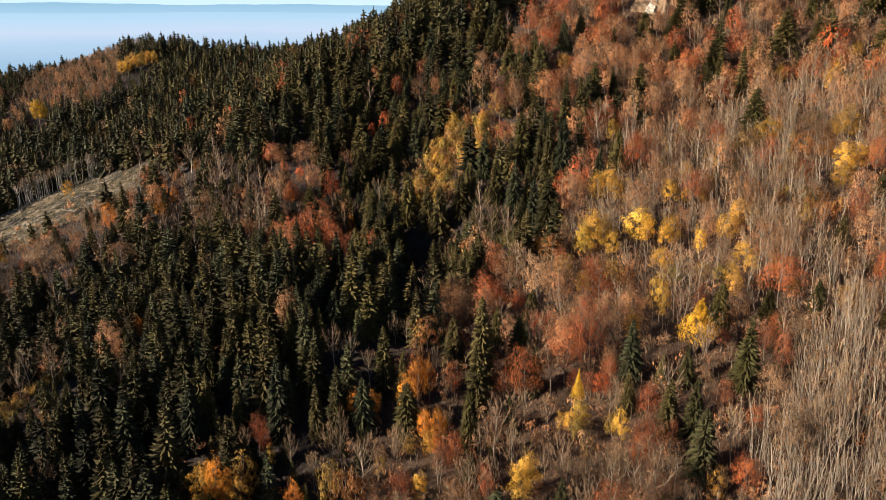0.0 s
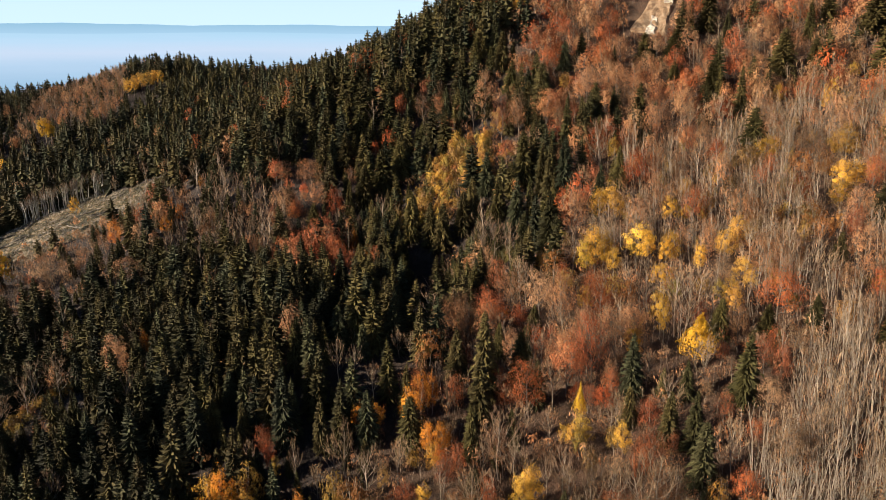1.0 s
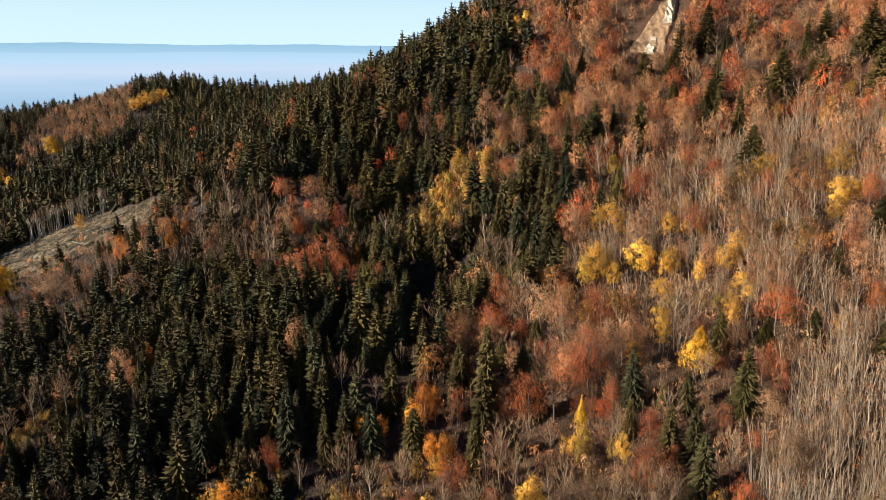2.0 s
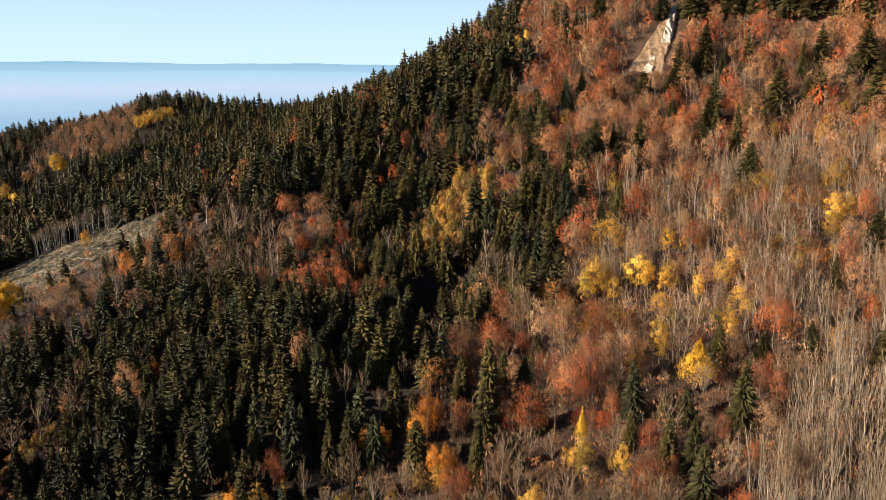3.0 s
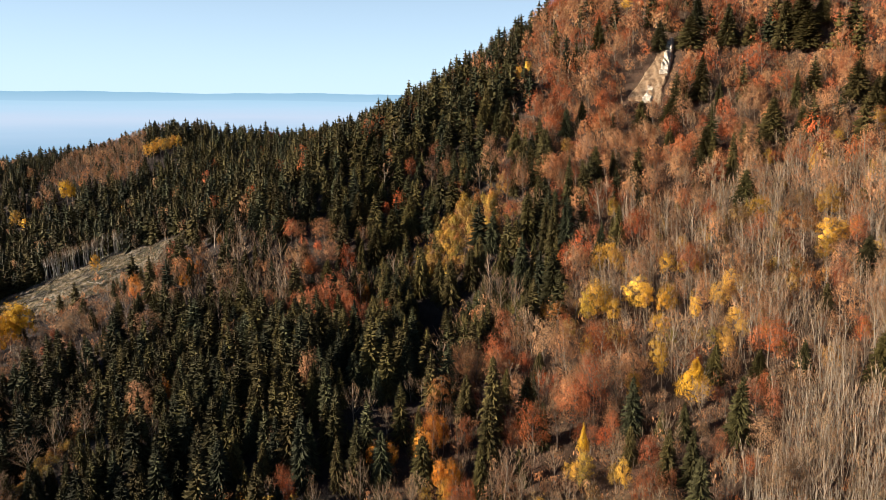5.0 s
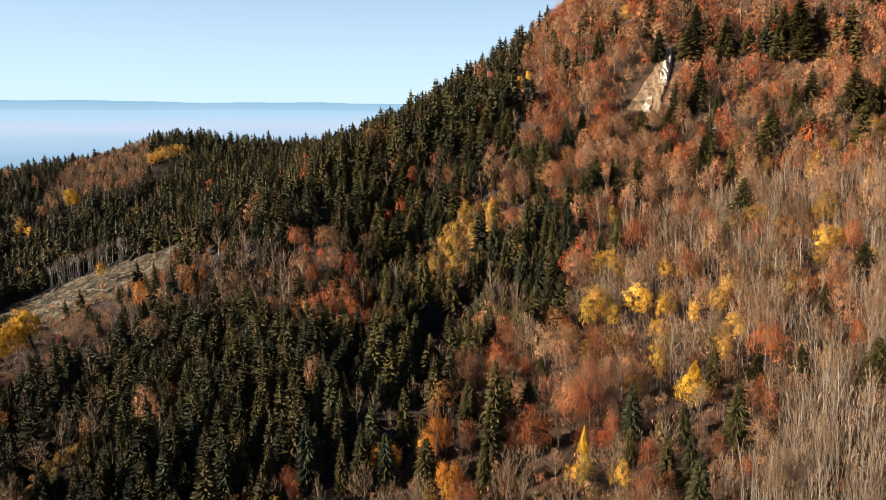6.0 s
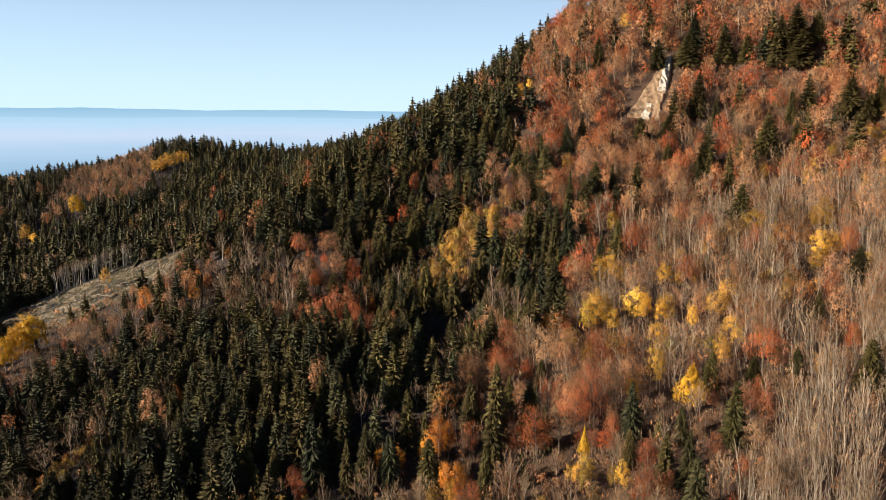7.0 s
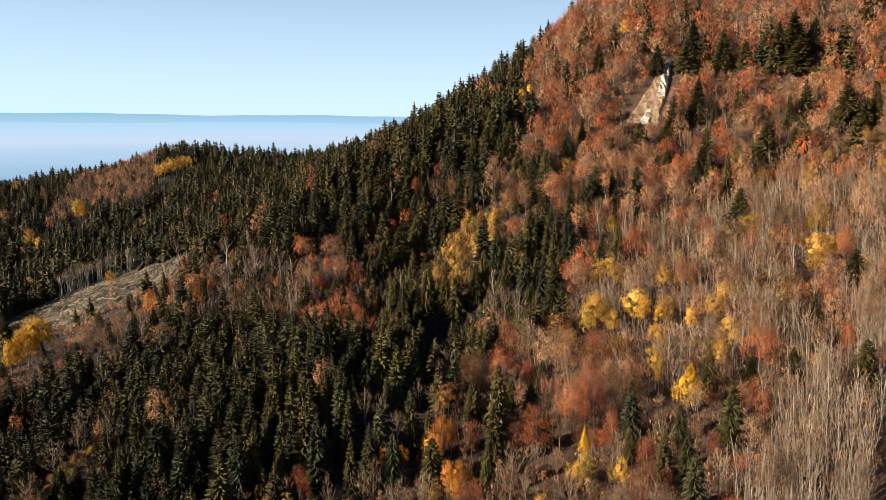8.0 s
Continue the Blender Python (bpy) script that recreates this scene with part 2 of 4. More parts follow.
gx = steps([(-4900, -1400, 250), (-1400, -440, 40), (-440, -348, 6), (-348, -184, 2.5), (-184, 400, 6), (400, 920, 40), (900, 4901, 250)])
gy = steps([(-4900, -400, 300), (-400, 60, 40), (60, 400, 6), (400, 530, 2.5), (530, 690, 6), (690, 1710, 30), (1700, 4901, 200)])
GX, GY = np.meshgrid(gx, gy)
GZ = ground_z(GX, GY)
nx, ny = len(gx), len(gy)
idx = np.arange(nx * ny).reshape(ny, nx)
quads = np.stack([idx[:-1, :-1], idx[:-1, 1:], idx[1:, 1:], idx[1:, :-1]], -1).reshape(-1, 4)
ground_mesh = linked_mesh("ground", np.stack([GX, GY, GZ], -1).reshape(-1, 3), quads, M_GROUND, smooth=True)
opened = np.zeros(GX.shape)
for poly in (CLEARING, BANK):
    for dx, dy in ((0, 0), (5, 0), (-5, 0), (0, 5), (0, -5)):
        opened += inside(GX + dx, GY + dy, poly) / 5
opened_attr = ground_mesh.attributes.new("open_ground", "FLOAT", "POINT")
opened_attr.data.foreach_set("value", opened.ravel().astype(np.float32))
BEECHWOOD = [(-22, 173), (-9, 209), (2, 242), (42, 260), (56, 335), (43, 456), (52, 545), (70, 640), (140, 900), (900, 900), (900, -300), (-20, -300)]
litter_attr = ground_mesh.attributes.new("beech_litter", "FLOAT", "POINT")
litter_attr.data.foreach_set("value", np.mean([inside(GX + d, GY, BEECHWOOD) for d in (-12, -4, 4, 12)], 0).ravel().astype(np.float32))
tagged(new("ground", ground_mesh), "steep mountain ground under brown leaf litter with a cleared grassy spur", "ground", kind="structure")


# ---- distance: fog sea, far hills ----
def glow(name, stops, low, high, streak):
    """A plain glowing distance, light and haze painted into a colour that goes by height."""
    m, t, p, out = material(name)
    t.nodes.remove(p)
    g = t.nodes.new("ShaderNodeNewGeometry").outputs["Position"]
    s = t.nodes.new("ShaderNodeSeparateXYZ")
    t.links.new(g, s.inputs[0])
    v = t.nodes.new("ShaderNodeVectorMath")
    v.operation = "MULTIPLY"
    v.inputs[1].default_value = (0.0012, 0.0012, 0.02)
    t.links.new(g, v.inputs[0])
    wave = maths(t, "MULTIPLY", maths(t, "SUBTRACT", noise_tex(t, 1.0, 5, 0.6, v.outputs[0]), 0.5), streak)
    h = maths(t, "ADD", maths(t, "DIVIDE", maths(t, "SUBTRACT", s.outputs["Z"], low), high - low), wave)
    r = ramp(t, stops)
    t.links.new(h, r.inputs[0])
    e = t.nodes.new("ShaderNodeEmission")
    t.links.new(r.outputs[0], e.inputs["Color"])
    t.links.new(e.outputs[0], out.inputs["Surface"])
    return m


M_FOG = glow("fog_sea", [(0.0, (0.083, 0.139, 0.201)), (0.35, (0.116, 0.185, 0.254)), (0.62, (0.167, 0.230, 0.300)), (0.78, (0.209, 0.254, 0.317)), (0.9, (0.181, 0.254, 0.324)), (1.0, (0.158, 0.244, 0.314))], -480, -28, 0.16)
M_HILLS = glow("painted_haze_hills", [(0.0, (0.146, 0.227, 0.298)), (1.0, (0.110, 0.193, 0.260))], -40, 20, 0.2)
FAR_R = 4500.0


def arc(name, radius, low, top_of, mat, thick):
    """A curved strip of distance from low up to top_of(azimuth in degrees), with depth behind its face."""
    az = np.arange(-75, 40.01, 0.2)
    verts = []
    for a in az:
        s, c = math.sin(radians(a)), math.cos(radians(a))
        t = top_of(a)
        for r, z in ((radius, low), (radius, t), (radius + thick, t - 2), (radius + thick, low)):
            verts.append((s * r, c * r, z))
    faces = []
    for k in range(len(az) - 1):
        for j in range(3):
            a = 4 * k + j
            faces.append((a, a + 4, a + 5, a + 1))
    return new(name, linked_mesh(name, verts, faces, mat))


def hill_top(a):
    e = 0.20 + 0.03 * math.sin(a * 0.42) + 0.018 * math.sin(a * 1.13 + 1) - 0.14 * math.exp(-(((a + 34.0) / 0.9) ** 2)) - 0.05 * math.exp(-(((a + 20) / 5) ** 2))
    e += 0.008 * math.sin(a * 4.1) - 0.10 * max(0.0, (a + 22) / 20)
    return FAR_R * math.tan(radians(e))


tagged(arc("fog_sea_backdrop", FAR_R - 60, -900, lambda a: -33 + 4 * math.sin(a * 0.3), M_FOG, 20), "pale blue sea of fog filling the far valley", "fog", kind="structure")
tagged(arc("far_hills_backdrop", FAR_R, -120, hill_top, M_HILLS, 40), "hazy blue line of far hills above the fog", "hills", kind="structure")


# ---- tree shapes ----
class Shape:
    """Gathers corners and triangles."""

    def __init__(self):
        self.v, self.f = [], []

    def tri(self, a, b, c):
        n = len(self.v)
        self.v += [a, b, c]
        self.f.append((n, n + 1, n + 2))

    def limb(self, pts, radii, sides=4):
        """A tapered tube along points."""
        n = len(self.v)
        for k, (p, r) in enumerate(zip(pts, radii)):
            d = pts[min(k + 1, len(pts) - 1)] - pts[max(k - 1, 0)]
            d = d / (np.linalg.norm(d) + 1e-9)
            u = np.cross(d, (0.31, 0.95, 0.1))
            u = u / (np.linalg.norm(u) + 1e-9)
            w = np.cross(d, u)
            for s in range(sides):
                a = 2 * math.pi * s / sides
                self.v.append(p + r * (math.cos(a) * u + math.sin(a) * w))
        for k in range(len(pts) - 1):
            for s in range(sides):
                a, b = n + k * sides + s, n + k * sides + (s + 1) % sides
                self.f += [(a, b, b + sides), (a, b + sides, a + sides)]

    def arrays(self):
        return np.array(self.v, float).reshape(-1, 3), np.array(self.f, int).reshape(-1, 3)


def spruce_shape(r, h=22.0, spread=3.9, tiers=24, boughs=9, sprigs=2, low=0.06, blunt=0.66):
    """A spruce: trunk, and tiers of separate boughs, folded along their spines and hanging at the sides, with gaps between."""
    wood, green = Shape(), Shape()
    lean = r.normal(0, 0.012, 2)
    axis = lambda z: np.array((lean[0] * z, lean[1] * z, z))
    wood.limb([axis(z) for z in (-1.5, h * 0.4, h * 0.97)], (0.30, 0.2, 0.02), 5)
    bulge = r.uniform(blunt, blunt + 0.2)
    for k in range(tiers):
        q = ((k + r.uniform(-0.25, 0.25)) / (tiers - 1)) ** 0.92 if k else 0.0
        z = h * (low + (0.955 - low) * min(q, 1.0))
        reach = spread * (1 - z / h) ** bulge * r.uniform(0.84, 1.1) + 0.12
        n = max(4, round(boughs * (1 - 0.5 * q)))
        droop = 0.34 - 0.8 * q  # old boughs hang, young ones rise
        if k % 3 == 0:  # solid inner cones, added to block light and sight through the crown
            c = len(green.v)
            green.v.append(axis(min(h * 0.96, z + 3.4 * h / tiers)))
            green.v += [axis(z) + np.array((math.cos(i * 1.257), math.sin(i * 1.257), -0.1)) * 0.5 * reach for i in range(5)]
            green.f += [(c, c + 1 + i, c + 1 + (i + 1) % 5) for i in range(5)]
        turn = r.uniform(0, 6.28)
        for j in range(n):
            a = turn + 6.283 * j / n + r.normal(0, 0.16)
            l = reach * (r.uniform(0.55, 0.8) if r.random() < 0.25 else r.uniform(0.85, 1.2))
            d, side = np.array((math.cos(a), math.sin(a), 0)), np.array((-math.sin(a), math.cos(a), 0))
            root = axis(z) + d * 0.1 + (0, 0, 0.22 * l)
            tip = axis(z) + d * l + (0, 0, -droop * l + r.normal(0, 0.08) * l)
            w = l * min(0.42, 2.1 / n) * r.uniform(0.75, 1.1)
            hang = w * r.uniform(0.7, 1.2)
            if sprigs:
                mid = root * 0.45 + tip * 0.55 + (0, 0, 0.07 * l)
                c = len(green.v)
                green.v += [root, mid + side * w - (0, 0, hang) - d * 0.1 * l, mid, mid - side * w - (0, 0, hang) - d * 0.1 * l, tip]
                green.f += [(c, c + 1, c + 2), (c, c + 2, c + 3), (c + 1, c + 4, c + 2), (c + 2, c + 4, c + 3)]
                for i in range(sprigs):  # hanging side twigs
                    p = root + (tip - root) * r.uniform(0.45, 0.95)
                    v = side * r.choice((-1, 1)) * 0.8 + d * 0.6 + (0, 0, -0.55)
                    t = np.cross(v, (0.1, 0.2, 1)) * 0.11 * l
                    green.tri(p + t, p - t, p + v * r.uniform(0.28, 0.5) * l)
            else:
                mid = root * 0.5 + tip * 0.5
                c = len(green.v)
                green.v += [root, mid + side * w - (0, 0, hang), tip, mid - side * w - (0, 0, hang)]
                green.f += [(c, c + 1, c + 2), (c, c + 2, c + 3)]
    top = axis(h)
    for a in range(3):
        s = np.array((math.cos(a * 2.1), math.sin(a * 2.1), 0)) * 0.3
        green.tri(top - (0, 0, 1.9) + s, top - (0, 0, 1.9) - s, top + (0, 0, 0.3))
    return wood.arrays(), green.arrays()


def crown_skeleton(r, h, width, limbs, subs, wood, first=0.3, tall=0.37, trunk_r=0.2, sides=3):
    """Trunk, rising limbs and branches of a broadleaved tree with a rounded crown; returns its branches as (foot, way, length)."""
    bend = r.normal(0, 0.02, 2)
    sway = r.uniform(0, 6.28, 2)
    axis = lambda z: np.array((bend[0] * z + 0.32 * math.sin(z * 0.42 + sway[0]), bend[1] * z + 0.32 * math.sin(z * 0.35 + sway[1]), z))
    wood.limb([axis(z) for z in (-1.5, 0.2 * h, 0.4 * h, 0.6 * h, 0.78 * h, 0.94 * h)] if sides > 3 else [axis(z) for z in (-1.5, 0.45 * h, 0.93 * h)],
              (trunk_r * 1.15, trunk_r * 0.95, trunk_r * 0.8, trunk_r * 0.6, trunk_r * 0.4, 0.03) if sides > 3 else (trunk_r * 1.1, trunk_r * 0.8, 0.03), 4 if sides > 3 else 3)
    mid, ends = h * (0.97 - tall), []
    for k in range(limbs):
        q = (k + r.uniform(0.1, 0.9)) / limbs
        a, th = k * 2.4 + r.normal(0, 0.3), 1.85 - 1.6 * q
        reach = r.uniform(0.75, 1.08)
        p2 = axis(mid) + np.array((width * reach * math.sin(th) * math.cos(a), width * reach * math.sin(th) * math.sin(a), h * tall * reach * math.cos(th)))
        p0 = axis(h * (first + (0.72 - first) * q))
        p1 = (p0 + p2) / 2 + np.array((math.cos(a), math.sin(a), -0.6)) * 0.10 * width
        wood.limb([p0, p1, p2] if sides > 3 else [p0, p2], (trunk_r * 0.42, trunk_r * 0.27, 0.02) if sides > 3 else (trunk_r * 0.4, 0.02), 3)
        l = np.linalg.norm(p2 - p0)
        d = (p2 - p1) / (np.linalg.norm(p2 - p1) + 1e-9)
        for j in range(subs):
            s = r.uniform(0.15, 0.85)
            b = p0 + (p1 - p0) * s if j % 3 == 0 else p1 + (p2 - p1) * s
            e = d + r.normal(0, 0.45, 3) + np.array((0, 0, 0.25))
            e /= np.linalg.norm(e)
            m = min(l, width * 1.3) * r.uniform(0.25, 0.5)
            wood.limb([b, b + e * m], (trunk_r * 0.15 + 0.008, 0.01), 3)
            ends.append((b, e, m))
        ends.append((p1 + (p2 - p1) * 0.4, d, l * 0.32))
    ends.append((axis(0.80 * h), np.array((0.05, 0.05, 1.0)), 0.16 * h))
    return ends


def unit(v):
    return v / (np.linalg.norm(v, axis=1, keepdims=True) + 1e-9)


def leafy_shape(r, h=16.0, width=3.4, limbs=9, subs=4, leaves=900, size=0.42, loose=0.5, first=0.3, tall=0.37, trunk_r=0.2, sides=4, lump=16, cone=False):
    """A broadleaved tree in leaf: sprays of small leaves along its branches, with gaps."""
    wood = Shape()
    ends = crown_skeleton(r, h, width, limbs, subs, wood, first, tall, trunk_r, sides)
    full = r.random(len(ends)) ** 0.4
    full /= full.sum()
    mid = h * (0.97 - tall)
    lumps = []
    for k in range(lump):
        a, c = k * 2.4 + r.normal(0, 0.2), 1 - 1.55 * (k + 0.5) / max(1, lump)
        s, q = math.sqrt(max(0, 1 - c * c)), r.uniform(0.62, 0.92)
        lumps.append((np.array((width * q * s * math.cos(a), width * q * s * math.sin(a), mid + h * tall * q * c)), r.uniform(0.75, 1.2)))
    pick = r.choice(len(ends), leaves, p=full)
    foot, way, length = (np.array(c) for c in zip(*ends))
    e = way[pick]
    p = foot[pick] + e * (length[pick] * r.uniform(0.05, 1.2, leaves))[:, None] + r.normal(0, loose, (leaves, 3)) * (1, 1, 0.8)
    if lumps:  # rounded clumps of sprays over the crown
        c = r.integers(0, len(lumps), leaves)
        d = r.normal(0, 1, (leaves, 3))
        d *= (width * 0.36 * np.array([q[1] for q in lumps])[c] * r.uniform(0.5, 1.0, leaves) / np.linalg.norm(d, axis=1))[:, None]
        in_clump = np.array([q[0] for q in lumps])[c] + d * (1, 1, 0.85)
        p = np.where(r.random((leaves, 1)) < 0.72, in_clump, p)
    if cone:  # narrows to a point
        p[:, :2] *= np.clip(1.45 * (1.02 - p[:, 2:] / h), 0.05, 1.1)
    n = unit(unit((p - (0, 0, mid)) / (width, width, h * tall)) + r.normal(0, 0.27, (leaves, 3)))  # sprays lie along the crown's outside
    u = e * 0.7 + np.array((0, 0, 0.5)) + r.normal(0, 0.55, (leaves, 3))
    u = unit(u - n * (u * n).sum(1, keepdims=True))
    w = np.cross(n, u)
    s = size * r.uniform(0.6, 1.5, (leaves, 1))
    corners = np.stack([p - u * s * 0.85, p + u * s * 0.85 + w * s * 0.18, p + u * s * 0.1 - w * s * 0.36], 1).reshape(-1, 3)
    return wood.arrays(), (corners, np.arange(3 * leaves).reshape(-1, 3))


def bare_shape(r, h=16.0, width=2.6, limbs=9, subs=5, twigs=5, first=0.35, tall=0.36, trunk_r=0.17, thick=0.045, sides=4):
    """A leafless tree: limbs, branches and a haze of fine twigs."""
    wood, fine = Shape(), Shape()
    ends = crown_skeleton(r, h, width, limbs, subs, wood, first, tall, trunk_r, sides)
    for b, e, m in ends:
        for j in range(twigs):
            p = b + e * m * r.uniform(0.15, 1.0)
            d = e * 0.9 + r.normal(0, 0.42, 3) + np.array((0, 0, 0.3))
            d /= np.linalg.norm(d)
            l = max(0.7, m * r.uniform(0.5, 1.0))
            w = np.cross(d, r.normal(0, 1, 3))
            w *= thick / (np.linalg.norm(w) + 1e-9)
            fine.tri(p - w, p + w, p + d * l)
    return wood.arrays(), fine.arrays()


# kinds: name, label, category, group, wood, crown material, height, crown radius, near shapes, far shapes
KINDS = {}


def kind(key, name, label, category, group, wood, crown, height, radius, near, mid, far, count, close=None):
    KINDS[key] = dict(name=name, label=label, category=category, group=group, wood=wood, crown=crown, height=height, radius=radius, count=count,
                      close=[(close or mid)(np.random.default_rng(400 + k)) for k in range(4)],
                      near=[near(np.random.default_rng(100 + k)) for k in range(6)],
                      mid=[mid(np.random.default_rng(200 + k)) for k in range(4)],
                      far=[far(np.random.default_rng(300 + k)) for k in range(4)])


kind("S", "spruce_tree", "dark green pointed spruce tree with drooping boughs", "tree", "spruces on the slope", M_SPRUCE_BARK, M_SPRUCE, 21.0, 3.6,
     lambda r: spruce_shape(r, 21, r.uniform(4.6, 5.5), 40, 13, 1),
     lambda r: spruce_shape(r, 21, r.uniform(4.7, 5.7), 24, 12, 0, 0.06, 0.64),
     lambda r: spruce_shape(r, 21, r.uniform(5.6, 6.8), 12, 7, 0, 0.05, 0.6), 200,
     lambda r: spruce_shape(r, 21, r.uniform(4.5, 5.4), 29, 13, 0))
kind("R", "beech_tree", "russet autumn beech tree still in leaf", "tree", "russet beeches on the slope", M_BEECH_BARK, M_RUSSET, 18.0, 5.0,
     lambda r: leafy_shape(r, 18, r.uniform(4.8, 5.6), 16, 4, 3200, 0.27, 0.36, 0.12, 0.45, lump=26),
     lambda r: leafy_shape(r, 18, 5.3, 9, 0, 620, 0.62, 0.55, 0.12, 0.45, 0.2, 3, 26),
     lambda r: leafy_shape(r, 18, 5.4, 4, 0, 270, 0.82, 0.7, 0.12, 0.45, 0.2, 3, 20), 75,
     lambda r: leafy_shape(r, 18, 5.3, 14, 2, 1900, 0.32, 0.45, 0.12, 0.45, 0.2, 3, 26))
kind("O", "brown_beech_tree", "half-bare beech tree with thin brown leaves", "tree", "half-bare beeches on the slope", M_BEECH_BARK, M_BROWN, 18.0, 4.4,
     lambda r: leafy_shape(r, 18, r.uniform(4.2, 5.0), 16, 5, 2600, 0.235, 0.36, 0.14, 0.45, 0.15, lump=22),
     lambda r: leafy_shape(r, 18, 4.8, 11, 0, 580, 0.54, 0.52, 0.14, 0.45, 0.17, 3, 26),
     lambda r: leafy_shape(r, 18, 5.0, 4, 0, 240, 0.78, 0.7, 0.14, 0.45, 0.2, 3, 20), 90,
     lambda r: leafy_shape(r, 18, 4.8, 14, 2, 1700, 0.28, 0.42, 0.14, 0.45, 0.17, 3, 24))
kind("Y", "birch_tree", "slender birch tree with golden yellow leaves", "tree", "golden birches on the slope", M_BIRCH, M_YELLOW, 14.0, 2.6,
     lambda r: leafy_shape(r, 14, r.uniform(2.8, 3.6), 13, 4, 2300, 0.26, 0.36, 0.14, 0.45, 0.13, lump=18),
     lambda r: leafy_shape(r, 14, 3.2, 8, 0, 420, 0.58, 0.55, 0.14, 0.45, 0.15, 3),
     lambda r: leafy_shape(r, 14, 2.8, 2, 0, 100, 1.1, 0.9, 0.2, 0.42, 0.16, 3), 70)
kind("Z", "golden_lime_tree", "broad tree with bright golden yellow leaves", "tree", "golden trees below the felled spur", M_BARK, M_GOLD, 18.0, 4.8,
     lambda r: leafy_shape(r, 18, r.uniform(4.4, 5.2), 13, 4, 2600, 0.50, 0.46, 0.12, 0.45, 0.18),
     lambda r: leafy_shape(r, 18, 5.0, 8, 0, 1000, 0.8, 0.7, 0.2, 0.42, 0.18, 3),
     lambda r: leafy_shape(r, 18, 5.0, 4, 0, 200, 1.1, 0.9, 0.2, 0.42, 0.18, 3), 20)
kind("L", "golden_larch_tree", "pointed larch tree turned bright golden yellow", "tree", "golden larches on the slope", M_BARK, M_GOLD, 18.0, 3.2,
     lambda r: leafy_shape(r, 18, 4.6, 16, 4, 2400, 0.42, 0.4, 0.08, 0.46, 0.15, 4, 34, True),
     lambda r: spruce_shape(r, 18, 4.4, 16, 8, 0),
     lambda r: spruce_shape(r, 18, 4.4, 10, 6, 0), 10)
kind("G", "orange_maple_tree", "maple tree with bright orange leaves", "tree", "orange maples on the slope", M_BARK, M_ORANGE, 14.0, 3.3,
     lambda r: leafy_shape(r, 14, r.uniform(2.9, 3.7), 12, 4, 2000, 0.27, 0.38, 0.12, 0.45, 0.15, lump=20),
     lambda r: leafy_shape(r, 14, 3.2, 5, 1, 280, 0.7, 0.6, 0.2, 0.42, 0.15, 3),
     lambda r: leafy_shape(r, 14, 3.2, 2, 0, 100, 1.2, 0.9, 0.2, 0.42, 0.16, 3), 40)
kind("K", "young_birch_tree", "young bushy birch with olive and yellow leaves", "tree", "young birches in the hollow", M_BIRCH, M_OLIVE, 8.0, 2.2,
     lambda r: leafy_shape(r, 8, r.uniform(1.9, 2.5), 8, 3, 700, 0.30, 0.34, 0.10, 0.44, 0.09),
     lambda r: leafy_shape(r, 8, 2.2, 4, 1, 240, 0.56, 0.45, 0.10, 0.44, 0.09, 3),
     lambda r: leafy_shape(r, 8, 2.2, 2, 0, 70, 1.0, 0.7, 0.10, 0.44, 0.1, 3), 150)
kind("B", "bare_tree", "leafless grey-brown tree with a haze of fine twigs", "tree", "leafless trees on the slope", M_BARK, M_TWIG, 17.0, 3.9,
     lambda r: bare_shape(r, 17, r.uniform(3.2, 4.3), 12, 5, 9, 0.22, 0.40, 0.17, 0.045),
     lambda r: bare_shape(r, 17, 4.1, 10, 1, 9, 0.22, 0.40, 0.18, 0.11, 3),
     lambda r: bare_shape(r, 17, 3.8, 5, 0, 12, 0.22, 0.40, 0.2, 0.13, 3), 190,
     lambda r: bare_shape(r, 17, 4.1, 11, 3, 7, 0.22, 0.40, 0.17, 0.055, 3))
kind("P", "pole_tree", "tall thin pale leafless young tree", "tree", "pale leafless poles in a dense stand", M_BIRCH, M_TWIG, 16.0, 1.9,
     lambda r: bare_shape(r, 16, r.uniform(0.9, 1.9), 6, 2, 3, 0.32, 0.38, 0.11, 0.017),
     lambda r: bare_shape(r, 16, 1.8, 5, 1, 5, 0.22, 0.40, 0.11, 0.06, 3),
     lambda r: bare_shape(r, 16, 1.7, 2, 0, 6, 0.22, 0.40, 0.12, 0.14, 3), 290)
kind("T", "edge_tree", "tall bare pale-stemmed tree at the forest edge", "tree", "pale trunks along the felled edge", M_PALE_BARK, M_TWIG, 19.0, 1.9,
     lambda r: bare_shape(r, 19, 1.9, 8, 2, 6, 0.55, 0.22, 0.27, 0.06),
     lambda r: bare_shape(r, 19, 1.9, 5, 1, 6, 0.55, 0.22, 0.2, 0.09, 3),
     lambda r: bare_shape(r, 19, 1.9, 3, 0, 6, 0.55, 0.22, 0.2, 0.16, 3), 70)
kind("U", "undergrowth_bush", "low bare undergrowth bush", "bush", "undergrowth", M_BARK, M_TWIG, 6.0, 1.8,
     lambda r: bare_shape(r, 6, 1.7, 3, 0, 4, 0.05, 0.46, 0.05, 0.05, 3),
     lambda r: bare_shape(r, 6, 1.9, 4, 0, 6, 0.05, 0.46, 0.06, 0.07, 3),
     lambda r: bare_shape(r, 6, 1.8, 2, 0, 6, 0.05, 0.46, 0.06, 0.1, 3), 0)
